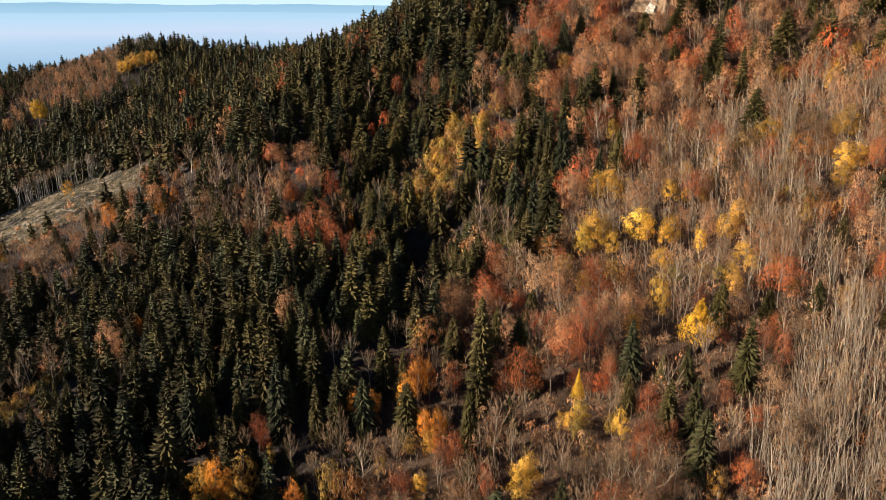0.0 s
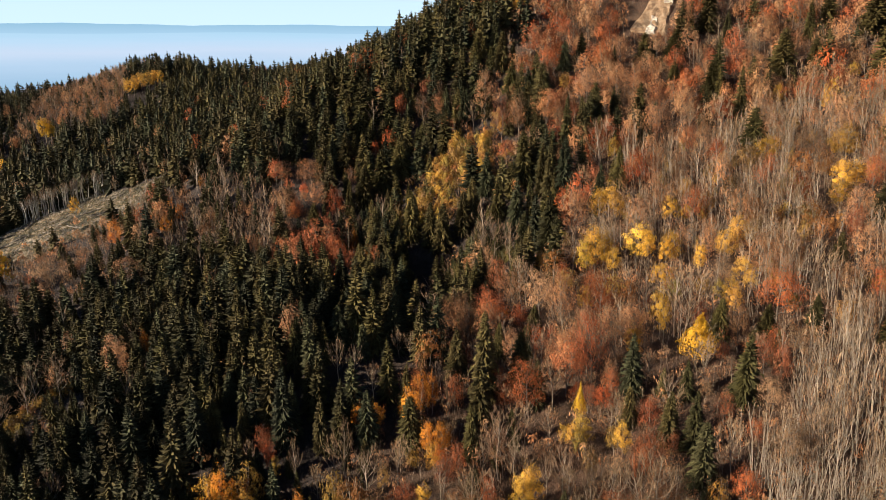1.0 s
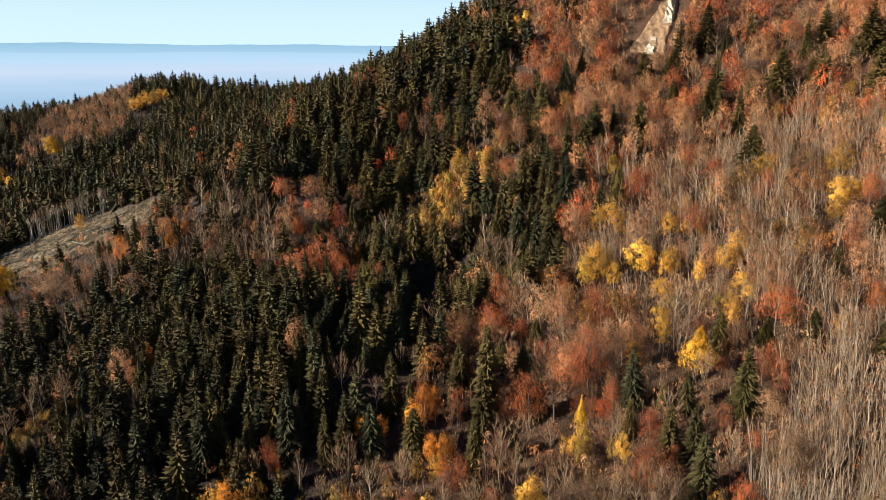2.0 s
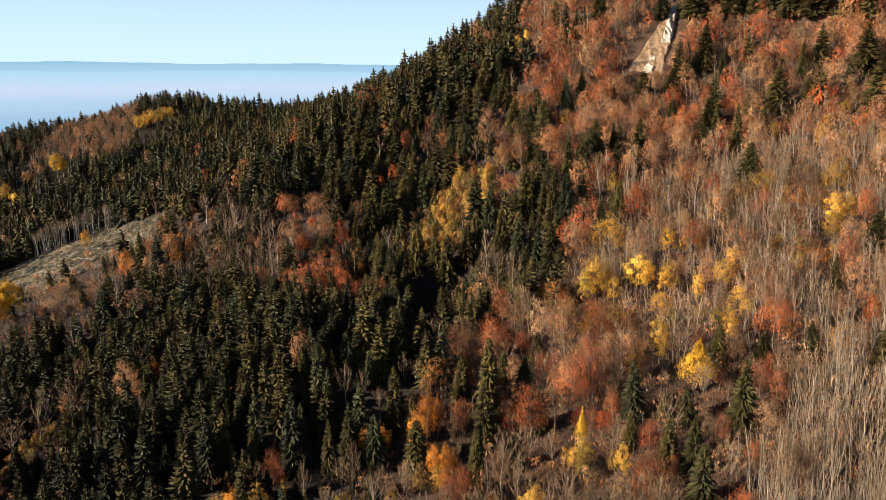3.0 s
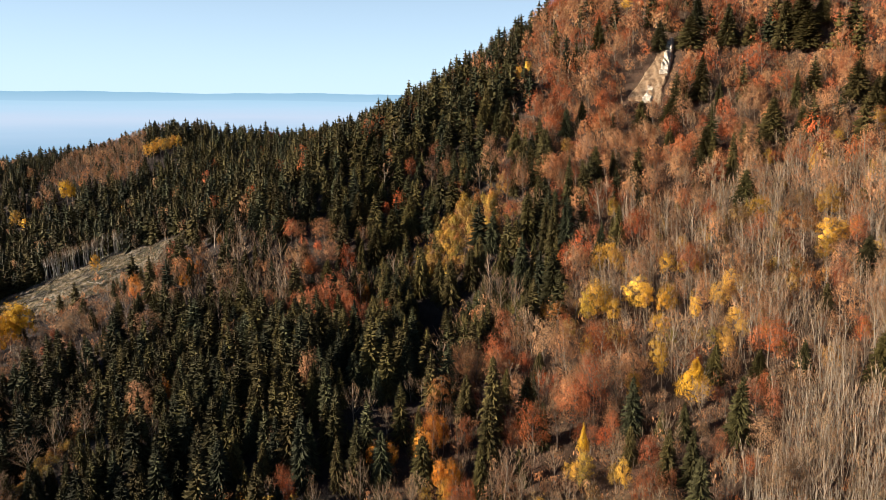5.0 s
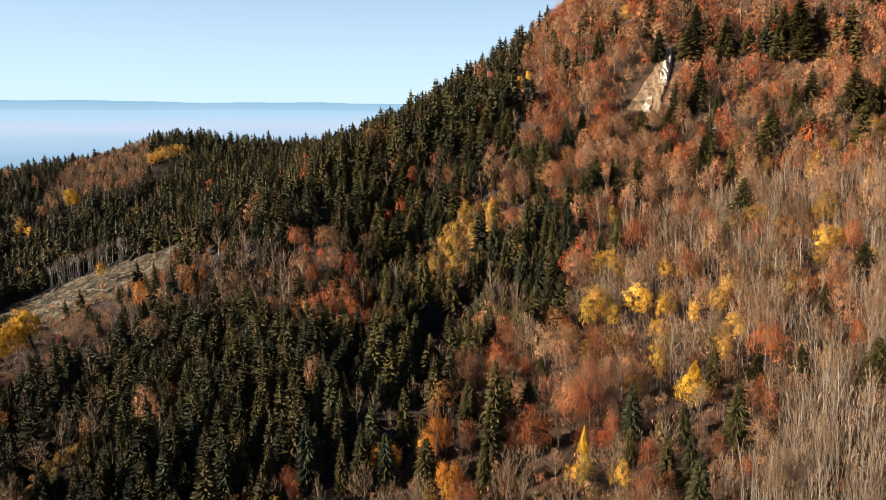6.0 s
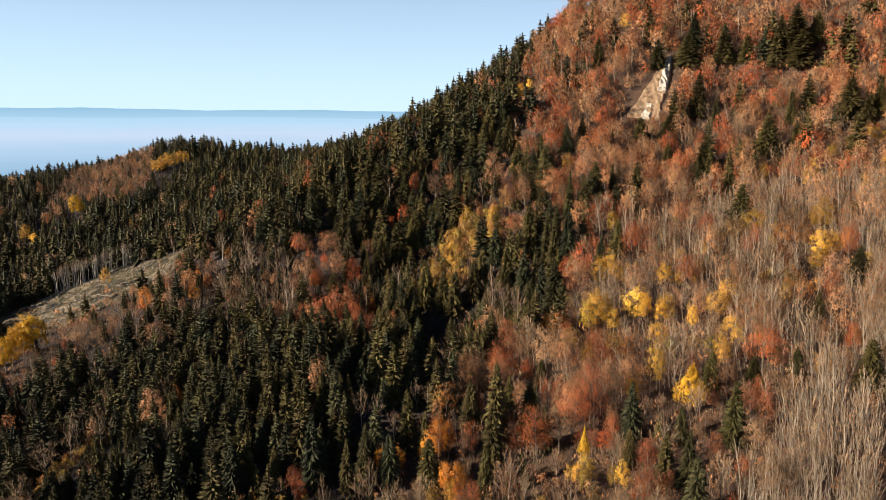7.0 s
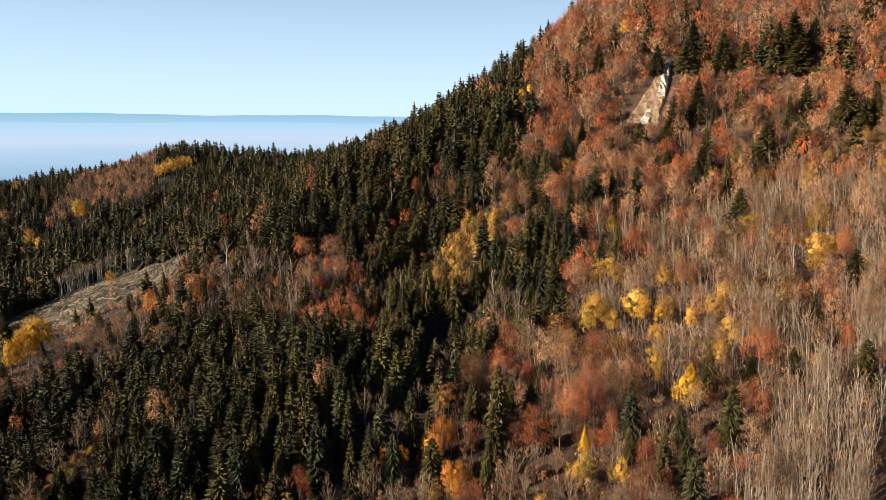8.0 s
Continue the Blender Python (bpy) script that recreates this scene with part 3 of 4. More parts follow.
kind("V", "leafy_bush", "low brown-leaved undergrowth bush", "bush", "leafy undergrowth", M_BARK, M_BROWN, 5.0, 1.8,
     lambda r: leafy_shape(r, 5, 1.7, 3, 0, 40, 0.5, 0.45, 0.05, 0.46, 0.05, 3),
     lambda r: leafy_shape(r, 5, 1.9, 3, 0, 60, 0.45, 0.45, 0.05, 0.46, 0.05, 3),
     lambda r: leafy_shape(r, 5, 1.9, 2, 0, 30, 0.8, 0.5, 0.05, 0.46, 0.06, 3), 0)

# ---- stands: outlines in the plan and what grows in them (later ones win) ----
LOW_EDGE = [(-345, 360), (-250, 325), (-180, 365), (-190, 440), (-212, 431), (-245, 432), (-263, 413), (-300, 400)]  # young growth below the felled spur
BELOW_BANK = [(-146, 272), (-154, 235), (-150, 205), (-135, 170), (-116, 205), (-122, 258)]  # spruces on the steep drop, shrunk so the camera sees the grassy bank
HOLLOW = [(-28, 362), (-18, 396), (-5, 411), (8, 419), (28, 410), (36, 376), (25, 354), (13, 362), (7, 348), (-6, 345)]  # young birches
KNOLL_WOOD = [(-420, 735), (-430, 800), (-362, 800), (-329, 750), (-299, 673), (-322, 655), (-373, 678), (-389, 643), (-404, 661)]  # on the far knoll
STANDS = [
    ([(-2600, -500), (2500, -500), (2500, 4000), (-2600, 4000)], "S80 B14 O6"),
    (BEECHWOOD, "O46 R24 S13 B17"),
    ([(72, 440), (72, 505), (128, 510), (116, 475), (112, 440)], "O62 R28 B10"),
    ([(-249, 363), (-174, 380), (-99, 350), (-26, 293), (-3, 244), (-11, 203), (-22, 173), (-40, 100), (-240, 100), (-224, 290)], "S94 B5 O1"),
    ([(-216, 380), (-216, 457), (-160, 447), (-67, 391), (-21, 296), (-97, 344), (-171, 372)], "B64 S26 O7 R3"),
    ([(-101, 416), (-78, 422), (-59, 380), (-68, 357), (-91, 376)], "R38 B22 O20 S20"),
    ([(-90, 350), (-62, 352), (-31, 338), (-31, 322), (-53, 298), (-82, 320)], "R46 B18 O10 S26"),
    ([(-316, 723), (-250, 860), (-60, 620), (44, 520), (43, 462), (-9, 408), (-25, 380), (-78, 422), (-189, 514)], "S94 B2 R4"),
    ([(-1176, 1208), (-302, 716), (-175, 498), (-193, 478), (-262, 526), (-312, 520), (-351, 495)], "S84 B11 O5"),
    (KNOLL_WOOD, "O10 B80 S10"),
    ([(20, 322), (34, 354), (56, 364), (58, 326), (45, 280), (30, 276)], "S84 B8 O8"),
    ([(-56, 362), (-30, 347), (3, 280), (4, 238), (-20, 272)], "S80 B16 R4"),
    ([(2, 242), (42, 260), (75, 209), (91, 182), (76, 146), (60, 100), (-25, 100), (-22, 173), (-9, 209)], "B54 O26 R10 S10"),
    ([(44, 269), (83, 343), (147, 357), (207, 324), (220, 300), (129, 181), (95, 191), (68, 220)], "B42 P32 O14 R1 K11"),
    ([(58, 90), (58, 140), (63, 150), (69, 163), (82, 165), (97, 182), (112, 188), (140, 192), (220, 215), (220, 90)], "P88 B8 O4"),
    ([(-300, 380), (-258, 370), (-235, 364), (-199, 325), (-165, 298), (-142, 232), (-146, 195), (-146, 120), (-300, 150)], "S80 B17 O3"),
    (HOLLOW, "K80 O10 B6 S4"),
    (LOW_EDGE, "B62 R6 O16 S16"),
]


def chosen(x, y):
    """The kind of tree that stands at each place."""
    which = np.zeros(len(x), int)
    x, y = x + rng.normal(0, 3.5, len(x)), y + rng.normal(0, 3.5, len(x))  # ragged borders
    for k, (poly, _) in enumerate(STANDS):
        which[inside(x, y, poly)] = k
    u = rng.random(len(x))
    out = np.full(len(x), "S")
    for k, (_, mixture) in enumerate(STANDS):
        names, shares = zip(*[(w[0], float(w[1:])) for w in mixture.split()])
        edges = np.cumsum(shares) / sum(shares)
        here = which == k
        out[here] = np.array(names)[np.minimum(np.searchsorted(edges, u[here]), len(names) - 1)]
    return out


def scatter(x0, x1, y0, y1, gap):
    """Places about gap metres apart, unevenly."""
    X, Y = np.meshgrid(np.arange(x0, x1, gap), np.arange(y0, y1, gap))
    X = X + (np.arange(X.shape[0])[:, None] % 2) * gap / 2
    return (X + rng.uniform(-0.48, 0.48, X.shape) * gap).ravel(), (Y + rng.uniform(-0.48, 0.48, X.shape) * gap).ravel()


HIDDEN = [(40, 720), (500, 730), (500, 1500), (-960, 1500), (-640, 1150), (-490, 1010), (-300, 930), (-80, 950), (20, 940), (20, 800), (-40, 770)]  # behind the crests, out of the camera's sight


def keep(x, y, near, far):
    """Trims places to the wooded wedge of the valley that the camera sees."""
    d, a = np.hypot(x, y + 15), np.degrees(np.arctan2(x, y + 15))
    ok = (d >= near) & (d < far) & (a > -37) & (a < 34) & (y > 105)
    for poly in (CLEARING, BANK, SCAR, SHADED_GULLY, HIDDEN):
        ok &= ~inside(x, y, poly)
    back = np.where(ok & (d > 430))[0]  # far slopes hidden from the camera stay empty
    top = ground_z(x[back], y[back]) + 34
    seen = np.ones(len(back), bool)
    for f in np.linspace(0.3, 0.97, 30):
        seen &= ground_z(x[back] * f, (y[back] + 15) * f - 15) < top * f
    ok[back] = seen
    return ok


trees = []  # key, x, y, height, crown width or 0


def mark(key, rows):
    """Single trees that stand out: x, y, height, crown width."""
    trees.extend((key, *row) for row in rows)


mark("Y", [(54, 250, 21, 7.8), (51, 249, 19, 6.5), (57, 249, 19, 6.1), (60, 245, 14, 4.7), (70, 251, 18, 8.7), (73, 249, 16, 5.6), (80, 245, 15, 6.8), (78, 245, 13, 4.7), (88, 275, 13, 5.6), (87, 235, 14, 4.1), (97, 238, 13, 6.6), (103, 244, 14, 5.9), (97, 222, 11, 5.5), (74, 232, 12, 6.5), (84, 220, 10, 4.3), (89, 211, 14, 4.5), (89, 207, 13, 4.1), (67, 209, 18, 5.2), (67, 205, 17, 4.4), (47, 230, 12, 4.5)])  # on the bright slope
mark("Y", [(57, 200, 15, 5.1), (47, 167, 13, 3.8), (38, 173, 12, 4.3), (62, 289, 18, 5.9), (67, 290, 18, 7.4), (69, 284, 15, 5.8), (79, 340, 14, 6.2), (163, 362, 15, 4.7), (135, 302, 16, 8.5), (160, 288, 18, 9.1), (144, 258, 17, 7.9), (150, 259, 14, 6.1), (140, 249, 14, 7.2), (202, 368, 11, 5.3), (182, 347, 17, 5.1), (177, 342, 15, 5.6), (208, 360, 9, 4.6), (221, 368, 11, 5.3), (46, 517, 15, 5.7), (52, 521, 15, 5.7)])  # on the bright slope
mark("Y", [(128, 551, 19, 7.9), (218, 354, 18, 7.8), (210, 329, 14, 6.8), (201, 368, 11, 5)])  # on the bright slope
mark("K", [(61, 226, 13, 6.4), (57, 231, 13, 7.7), (125, 296, 17, 10.9), (125, 238, 15, 9.4), (120, 231, 12, 6), (126, 231, 13, 6.4), (133, 236, 10, 4.9), (75, 221, 11, 5.9), (97, 290, 11, 6.8), (39, 253, 15, 9.7), (42, 241, 13, 7.6), (45, 271, 12, 7), (45, 169, 10, 3.8), (102, 241, 11, 4.6), (97, 216, 10, 4.6), (118, 249, 11, 5.5), (172, 287, 14, 8.6), (140, 281, 14, 9.4), (145, 273, 14, 8.3), (113, 279, 13, 7.1)])  # on the bright slope
mark("K", [(-6, 218, 14, 9.1), (-8, 218, 11, 4.7), (33, 175, 9, 3.6), (-10, 175, 9, 4.3)])  # at the foot of the slope
mark("K", [(-54, 166, 19, 7.2), (-56, 164, 17, 5.3), (-50, 178, 10, 3.3), (-31, 161, 19, 5.2), (-26, 157, 20, 5.4), (-23, 156, 19, 4.4), (37, 161, 13, 3.8), (64, 144, 13, 4), (52, 141, 11, 3.5), (36, 170, 11, 3.7), (-18, 168, 11, 4.1)])  # at the foot of the slope
mark("Y", [(21, 155, 17, 5.8), (19, 152, 16, 4.9), (-64, 162, 19, 6.4), (-54, 161, 17, 5.8), (-64, 159, 14, 5.5), (-7, 160, 11, 4.2), (-4, 171, 13, 3.5), (35, 174, 10, 3.1)])  # at the foot of the slope
mark("G", [(-60, 163, 21, 7.1), (-58, 161, 18, 5.5), (-41, 159, 15, 5.4), (-6, 179, 14, 3.3), (-2, 179, 13, 5.5)])  # at the foot of the slope
mark("G", [(-12, 188, 18, 4.9), (-8, 194, 19, 5.8), (-5, 197, 16, 3.7), (-28, 191, 12, 4.7), (-21, 190, 12, 4.3), (-2, 179, 13, 4.7), (-6, 181, 12, 3.4), (-2, 172, 11, 4.6), (-48, 348, 18, 4.8), (-40, 326, 15, 5.6), (36, 264, 11, 6), (20, 237, 8, 3.8), (-126, 272, 16, 4.9), (46, 303, 13, 4.6)])  # at the foot of the slope
mark("G", [(-192, 398, 21, 7.5), (-156, 403, 16, 6.8), (-162, 394, 15, 6.7), (-168, 421, 12, 5), (-152, 434, 12, 5.1), (-75, 316, 13, 5.5), (-85, 381, 13, 6.4)])  # by the felled spur
mark("Y", [(-249, 463, 18, 6.2), (-402, 625, 23, 8.2), (-391, 621, 16, 6.1), (-294, 612, 11, 6), (-309, 704, 20, 8.4), (-303, 705, 20, 8.5), (-297, 708, 20, 8.5), (-290, 709, 20, 8.5), (-285, 713, 19, 8), (-280, 713, 18, 6.8), (67, 421, 13, 7.4)])  # on the far hill
mark("Z", [(-253, 379, 30, 15.1), (-260, 377, 30, 12.9), (-261, 368, 28, 10.7), (-263, 364, 24, 8.6)])  # by the felled spur
mark("Z", [(-371, 660, 23, 11.8), (-365, 659, 19, 8.6)])  # on the far hill
mark("L", [(73, 191, 19, 9.4), (38, 182, 14, 3.4)])  # on the bright slope
mark("R", [(24, 188, 22, 10.1), (18, 192, 15, 6.4), (2, 196, 15, 6.2), (20, 261, 19, 7.8), (83, 305, 23, 13.3), (95, 268, 19, 10.5), (134, 226, 17, 6.3), (154, 255, 17, 8.6), (100, 202, 19, 13), (125, 194, 14, 5.2), (131, 289, 13, 5.8), (124, 282, 12, 6.6), (112, 332, 19, 9.3), (118, 313, 16, 9.4), (78, 204, 13, 5.1), (89, 182, 14, 7), (91, 175, 16, 6.1), (73, 167, 14, 5.3), (55, 172, 14, 7.1), (53, 161, 14, 9.2), (59, 163, 10, 3.1)])  # russet beeches
mark("R", [(44, 196, 26, 10.8), (48, 188, 11, 4.5), (42, 247, 12, 6.1), (25, 231, 12, 5.4), (-82, 343, 17, 9.4), (-66, 312, 17, 10.3), (-59, 313, 16, 7.1), (-52, 324, 18, 8.9), (-46, 325, 16, 7.3), (-35, 325, 19, 7.9), (-54, 184, 13, 4.5), (-62, 382, 23, 9), (-44, 428, 13, 5.6), (-30, 455, 20, 8.1), (29, 393, 30, 9), (30, 368, 15, 10.3), (-84, 382, 16, 9.7), (-96, 380, 15, 8.4), (-1, 166, 14, 5.4)])  # russet beeches
mark("R", [(-55, 184, 14, 5), (-52, 180, 13, 3.6), (3, 168, 15, 4.6), (71, 144, 14, 7.5), (11, 156, 14, 4.4), (50, 157, 14, 6.7), (-102, 416, 17, 9.9)])  # russet beeches
mark("O", [(32, 232, 22, 11.2), (86, 194, 19, 7.4), (150, 293, 18, 13.2), (85, 167, 14, 8.1), (50, 282, 25, 11.1), (21, 424, 34, 11.7), (38, 388, 28, 9.5), (52, 387, 25, 13.3), (-16, 446, 22, 10.9), (-7, 445, 20, 8.7), (-6, 462, 17, 7.4), (-73, 387, 22, 11.1), (-80, 409, 19, 13.6), (-57, 405, 15, 8.1), (7, 228, 19, 8.2), (14, 225, 19, 8.9), (21, 213, 16, 7), (131, 214, 18, 9.4), (93, 388, 19, 10.7), (117, 363, 23, 11.9)])  # brown beeches
mark("O", [(-217, 368, 23, 19.2), (-169, 356, 19, 13.6), (-130, 252, 22, 10.5), (-124, 243, 21, 8), (-112, 322, 16, 11.2), (-104, 329, 13, 6.9), (-98, 414, 17, 12.4), (-101, 354, 14, 10.3), (-133, 377, 15, 10.9), (76, 401, 26, 14.3), (102, 403, 22, 16.3), (115, 321, 21, 8), (102, 349, 26, 14.4), (173, 415, 26, 14.5), (197, 422, 22, 16.6), (111, 504, 22, 18), (-124, 281, 12, 6)])  # brown beeches
mark("B", [(70, 332, 26, 12.7), (131, 351, 21, 11.5), (119, 356, 17, 10.5), (106, 267, 15, 8.2), (21, 305, 22, 13.1), (26, 287, 19, 8.4), (16, 313, 21, 9.1), (-36, 211, 16, 7), (-30, 210, 14, 5.8), (-24, 203, 14, 6.7), (-13, 222, 11, 4.8), (-17, 223, 11, 4.8), (73, 184, 16, 6.1), (45, 174, 14, 5.9), (-173, 349, 13, 9.1), (-237, 349, 19, 13.5), (-231, 355, 18, 11.2), (-141, 232, 21, 9.4), (-152, 234, 19, 7.8), (-149, 223, 18, 7.4), (-156, 218, 18, 10.2)])  # leafless trees
mark("B", [(-32, 174, 17, 6.4), (-29, 174, 21, 5.1), (-44, 176, 16, 3.6), (-58, 182, 12, 3.7), (-14, 170, 17, 7.2), (10, 170, 13, 4.7), (18, 164, 16, 5.8), (-2, 164, 13, 5.2), (12, 158, 15, 3.8), (30, 157, 19, 7.3), (26, 160, 14, 3.9), (29, 177, 13, 4.5), (22, 180, 14, 4.2), (31, 154, 15, 5.8), (0, 189, 17, 6.1), (47, 175, 15, 4.7), (-36, 169, 14, 4.7), (71, 154, 18, 7)])  # leafless trees
mark("S", [(80, 450, 17, 8.6), (115, 439, 17, 8.4), (130, 433, 18, 13.1), (140, 438, 14, 5.6), (153, 449, 30, 11.3), (138, 387, 21, 9.4), (141, 383, 18, 6.2), (143, 357, 30, 8.2), (177, 394, 25, 12), (193, 391, 17, 8.7), (223, 397, 26, 13.8), (228, 385, 19, 8.5), (77, 380, 26, 11.2), (72, 375, 24, 8.6), (87, 384, 20, 5.6), (97, 373, 25, 9.7), (138, 325, 21, 9.6), (124, 407, 16, 7.2)])  # on the upper slope
mark("S", [(220, 457, 25, 15.5), (208, 466, 23, 9.4), (160, 497, 23, 16.1), (103, 529, 23, 9), (141, 504, 21, 10.1), (199, 416, 22, 6.6), (161, 436, 19, 6.2), (69, 443, 17, 7.8), (181, 487, 22, 12), (194, 480, 20, 10.4), (149, 238, 15, 7.3), (125, 218, 14, 6.1), (76, 315, 20, 6.9), (65, 303, 20, 7.2)])  # on the upper slope
mark("S", [(221, 466, 33, 17.4), (213, 473, 28, 13), (183, 488, 27, 11.9), (168, 511, 25, 11.5), (234, 387, 21, 9.7), (234, 467, 20, 9.8)])  # on the upper slope
mark("S", [(81, 175, 21, 7.5), (54, 188, 20, 6.6), (51, 178, 12, 4), (59, 168, 17, 5.7), (65, 165, 18, 5), (64, 154, 19, 5.9), (83, 202, 13, 5.4), (95, 196, 12, 6.7), (107, 192, 13, 5.2), (62, 185, 9, 3.4), (68, 182, 12, 4), (122, 178, 16, 6.8), (12, 203, 29, 6.7), (10, 191, 23, 6.8), (3, 213, 18, 6.6), (23, 206, 18, 6.4), (-13, 197, 18, 5.1), (-11, 185, 17, 6.6), (-10, 259, 18, 5), (-50, 191, 26, 7.2), (-24, 187, 19, 6.3)])  # near the stream
mark("S", [(-38, 228, 17, 6.1), (-38, 187, 19, 4.9), (7, 178, 18, 5.1), (-29, 222, 13, 4.4), (29, 226, 13, 5.7), (-52, 221, 17, 6), (-76, 189, 21, 6.4), (-72, 210, 15, 5.4), (-92, 195, 14, 5.5), (-64, 195, 14, 4.8), (17, 220, 13, 5.2), (-91, 226, 16, 6.2), (-95, 228, 13, 4.6), (-22, 324, 18, 8.4)])  # near the stream
mark("S", [(37, 347, 28, 9.2), (44, 332, 27, 7.2), (59, 362, 32, 7.8), (67, 361, 29, 9.5), (47, 326, 29, 7.1), (53, 324, 27, 7.6), (31, 317, 27, 7.5), (42, 282, 25, 10.2), (24, 335, 21, 7.3), (19, 354, 23, 8.9), (12, 345, 21, 7), (31, 289, 19, 6.5), (-3, 339, 24, 8.1), (-19, 351, 27, 8.4), (-9, 344, 23, 7), (7, 341, 22, 8.1), (-61, 421, 24, 11.1), (-27, 408, 26, 11.5), (-47, 392, 24, 9.2), (-55, 388, 20, 5.9), (-38, 400, 26, 10.7), (-2, 448, 20, 8), (9, 433, 23, 7.7)])  # in the middle of the valley
mark("S", [(46, 428, 19, 8.3), (54, 423, 22, 10.9), (37, 443, 20, 8.5), (21, 484, 26, 10), (17, 476, 22, 8.3), (30, 485, 26, 9.2), (33, 465, 25, 8.9), (-84, 513, 24, 10.7), (-101, 467, 23, 10.7), (-178, 582, 28, 13.2), (-129, 490, 24, 10.4), (-60, 495, 23, 11.1), (-161, 401, 17, 6.8), (-186, 386, 14, 5.9), (-232, 409, 11, 4.9), (-73, 374, 18, 8.2)])  # in the middle of the valley
mark("B", [(-259, 521, 16, 6.1), (-232, 489, 17, 6.5), (-215, 502, 15, 5.8), (183, 313, 20, 4.1), (172, 338, 22, 5), (168, 411, 19, 6.5)])  # leafless trees
taken = np.array([(t[1], t[2], t[4] / 2 + (1.6 if t[0] in "SYGZL" else 0.6), t[3], 8.0 if t[0] in "SYGZL" else 3.5) for t in trees], float)


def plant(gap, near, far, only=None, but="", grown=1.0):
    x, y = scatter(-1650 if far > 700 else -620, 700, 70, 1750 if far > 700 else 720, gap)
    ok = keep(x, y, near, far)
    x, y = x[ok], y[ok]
    k = chosen(x, y)
    ok = np.array([(c in only) if only else (c not in but) for c in k])
    if len(x):
        away = np.hypot(taken[:, 0], taken[:, 1] + 15)  # trees between the camera and marked trees removed or shrunk to show them
        ux, uy = taken[:, 0] / away, (taken[:, 1] + 15) / away
        dx, dy = taken[:, 0] - x[:, None], taken[:, 1] - y[:, None]
        along, aside = dx * ux + dy * uy, np.abs(dx * uy - dy * ux)
        ok &= ~((aside < taken[:, 2]) & (along > -2.5) & (along < taken[:, 4])).any(1)
        low = ((aside < taken[:, 2]) & (along > 0) & (along < np.clip(taken[:, 3], 9, 22))).any(1)
    size = np.clip(rng.normal(0.98, 0.22, len(x)), 0.5, 1.4) * grown
    size[low] *= 0.52
    size[inside(x, y, LOW_EDGE)] *= 0.55
    size[inside(x, y, BELOW_BANK)] *= 0.7
    size[inside(x + 2, y + 9, SCAR) | inside(x + 5, y + 18, SCAR)] *= 0.5
    size[inside(x + 15, y + 2, SCAR)] *= 0.6  # trees sunward of the bare rock shrunk to keep their shadows off it
    size[inside(x, y, HOLLOW) & (k != "K")] *= 0.6
    for c, a, b, s in zip(k[ok], x[ok], y[ok], size[ok]):
        trees.append((c, a, b, KINDS[c]["height"] * s, 0))


plant(6.7, 60, 330, only="S")
plant(6.8, 330, 400, only="S")
plant(8.0, 400, 740, only="S", grown=1.04)
plant(8.8, 740, 1300, only="S", grown=0.82)
plant(5.4, 60, 400, but="PKS")
plant(6.4, 400, 740, but="PKS", grown=0.95)
plant(8.6, 740, 1300, but="PKS", grown=0.8)
plant(2.0, 60, 400, only="P")
plant(4.6, 400, 600, only="P")
plant(3.4, 60, 460, only="K", grown=1.15)
x, y = scatter(-350, 300, 100, 450, 3.2)  # undergrowth between the broadleaved trees
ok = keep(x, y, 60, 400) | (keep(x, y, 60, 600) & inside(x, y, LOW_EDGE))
lower = inside(x, y, CLEARING) & (y < 470 - 0.35 * (x + 200)) & (rng.random(len(x)) < 0.3)
ok |= lower
x, y = x[ok], y[ok]
under = (chosen(x, y) != "S") & (rng.random(len(x)) < 0.8)
for a, b, u in zip(x[under], y[under], rng.random(under.sum())):
    trees.append(("U" if u < 0.5 else "V", a, b, rng.uniform(2.5, 7.5), 0))
x, y = scatter(-60, 330, 300, 640, 5.0)  # and up the beech slope
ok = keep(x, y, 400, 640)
for a, b, u in zip(x[ok], y[ok], rng.random(ok.sum())):
    if u < 0.75:
        trees.append(("V" if u < 0.5 else "U", a, b, rng.uniform(3, 7.5), 0))
x, y = scatter(-440, -290, 630, 805, 5.0)  # close-grown leafless wood on the far knoll
ok = inside(x, y, KNOLL_WOOD)
for a, b, u in zip(x[ok], y[ok], rng.random(ok.sum())):
    trees.append(("B" if u < 0.6 else "S" if u < 0.75 else "O", a, b, rng.uniform(11, 17), 0))
for k in range(10):  # tall spruces added along the stream's sunward bank to throw it into shade
    trees.append(("S", -31 - 4 * math.sin(k * 0.9) - (0.12 * (k - 5) ** 2), 268 + 8 * k, rng.uniform(24, 29), 9))
for k in range(64):  # low yellowing bushes along the grassy bank
    s = rng.random()
    trees.append(("K", -140 - 16 * s + 2.5 * rng.normal(), 266 - 62 * s, rng.uniform(2.5, 5.5), 4))
# the wood goes on below and behind the drone
x, y = scatter(-230, 200, -140, 108, 12.5)
for a, b, c in zip(x, y, chosen(x, y)):
    if c not in "PK":
        trees.append((c, a, b, KINDS[c]["height"] * rng.uniform(0.75, 1.15), 0))
x, y = scatter(-520, -180, 20, 420, 11.5)  # unseen spruces over the ridge towards the sun, added to cast shade
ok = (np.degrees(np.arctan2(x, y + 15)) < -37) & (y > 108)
for a, b in zip(x[ok], y[ok]):
    trees.append(("S", a, b, 21 * rng.uniform(0.8, 1.2), 0))
# a screen of tall pale trunks along the cleared spur's upper edge
for k in range(58):
    s = rng.random()
    trees.append(("T", -311 + 54 * s + rng.normal(0, 2), 503 + 15 * s + 7 * rng.random(), rng.uniform(15, 21), 4))


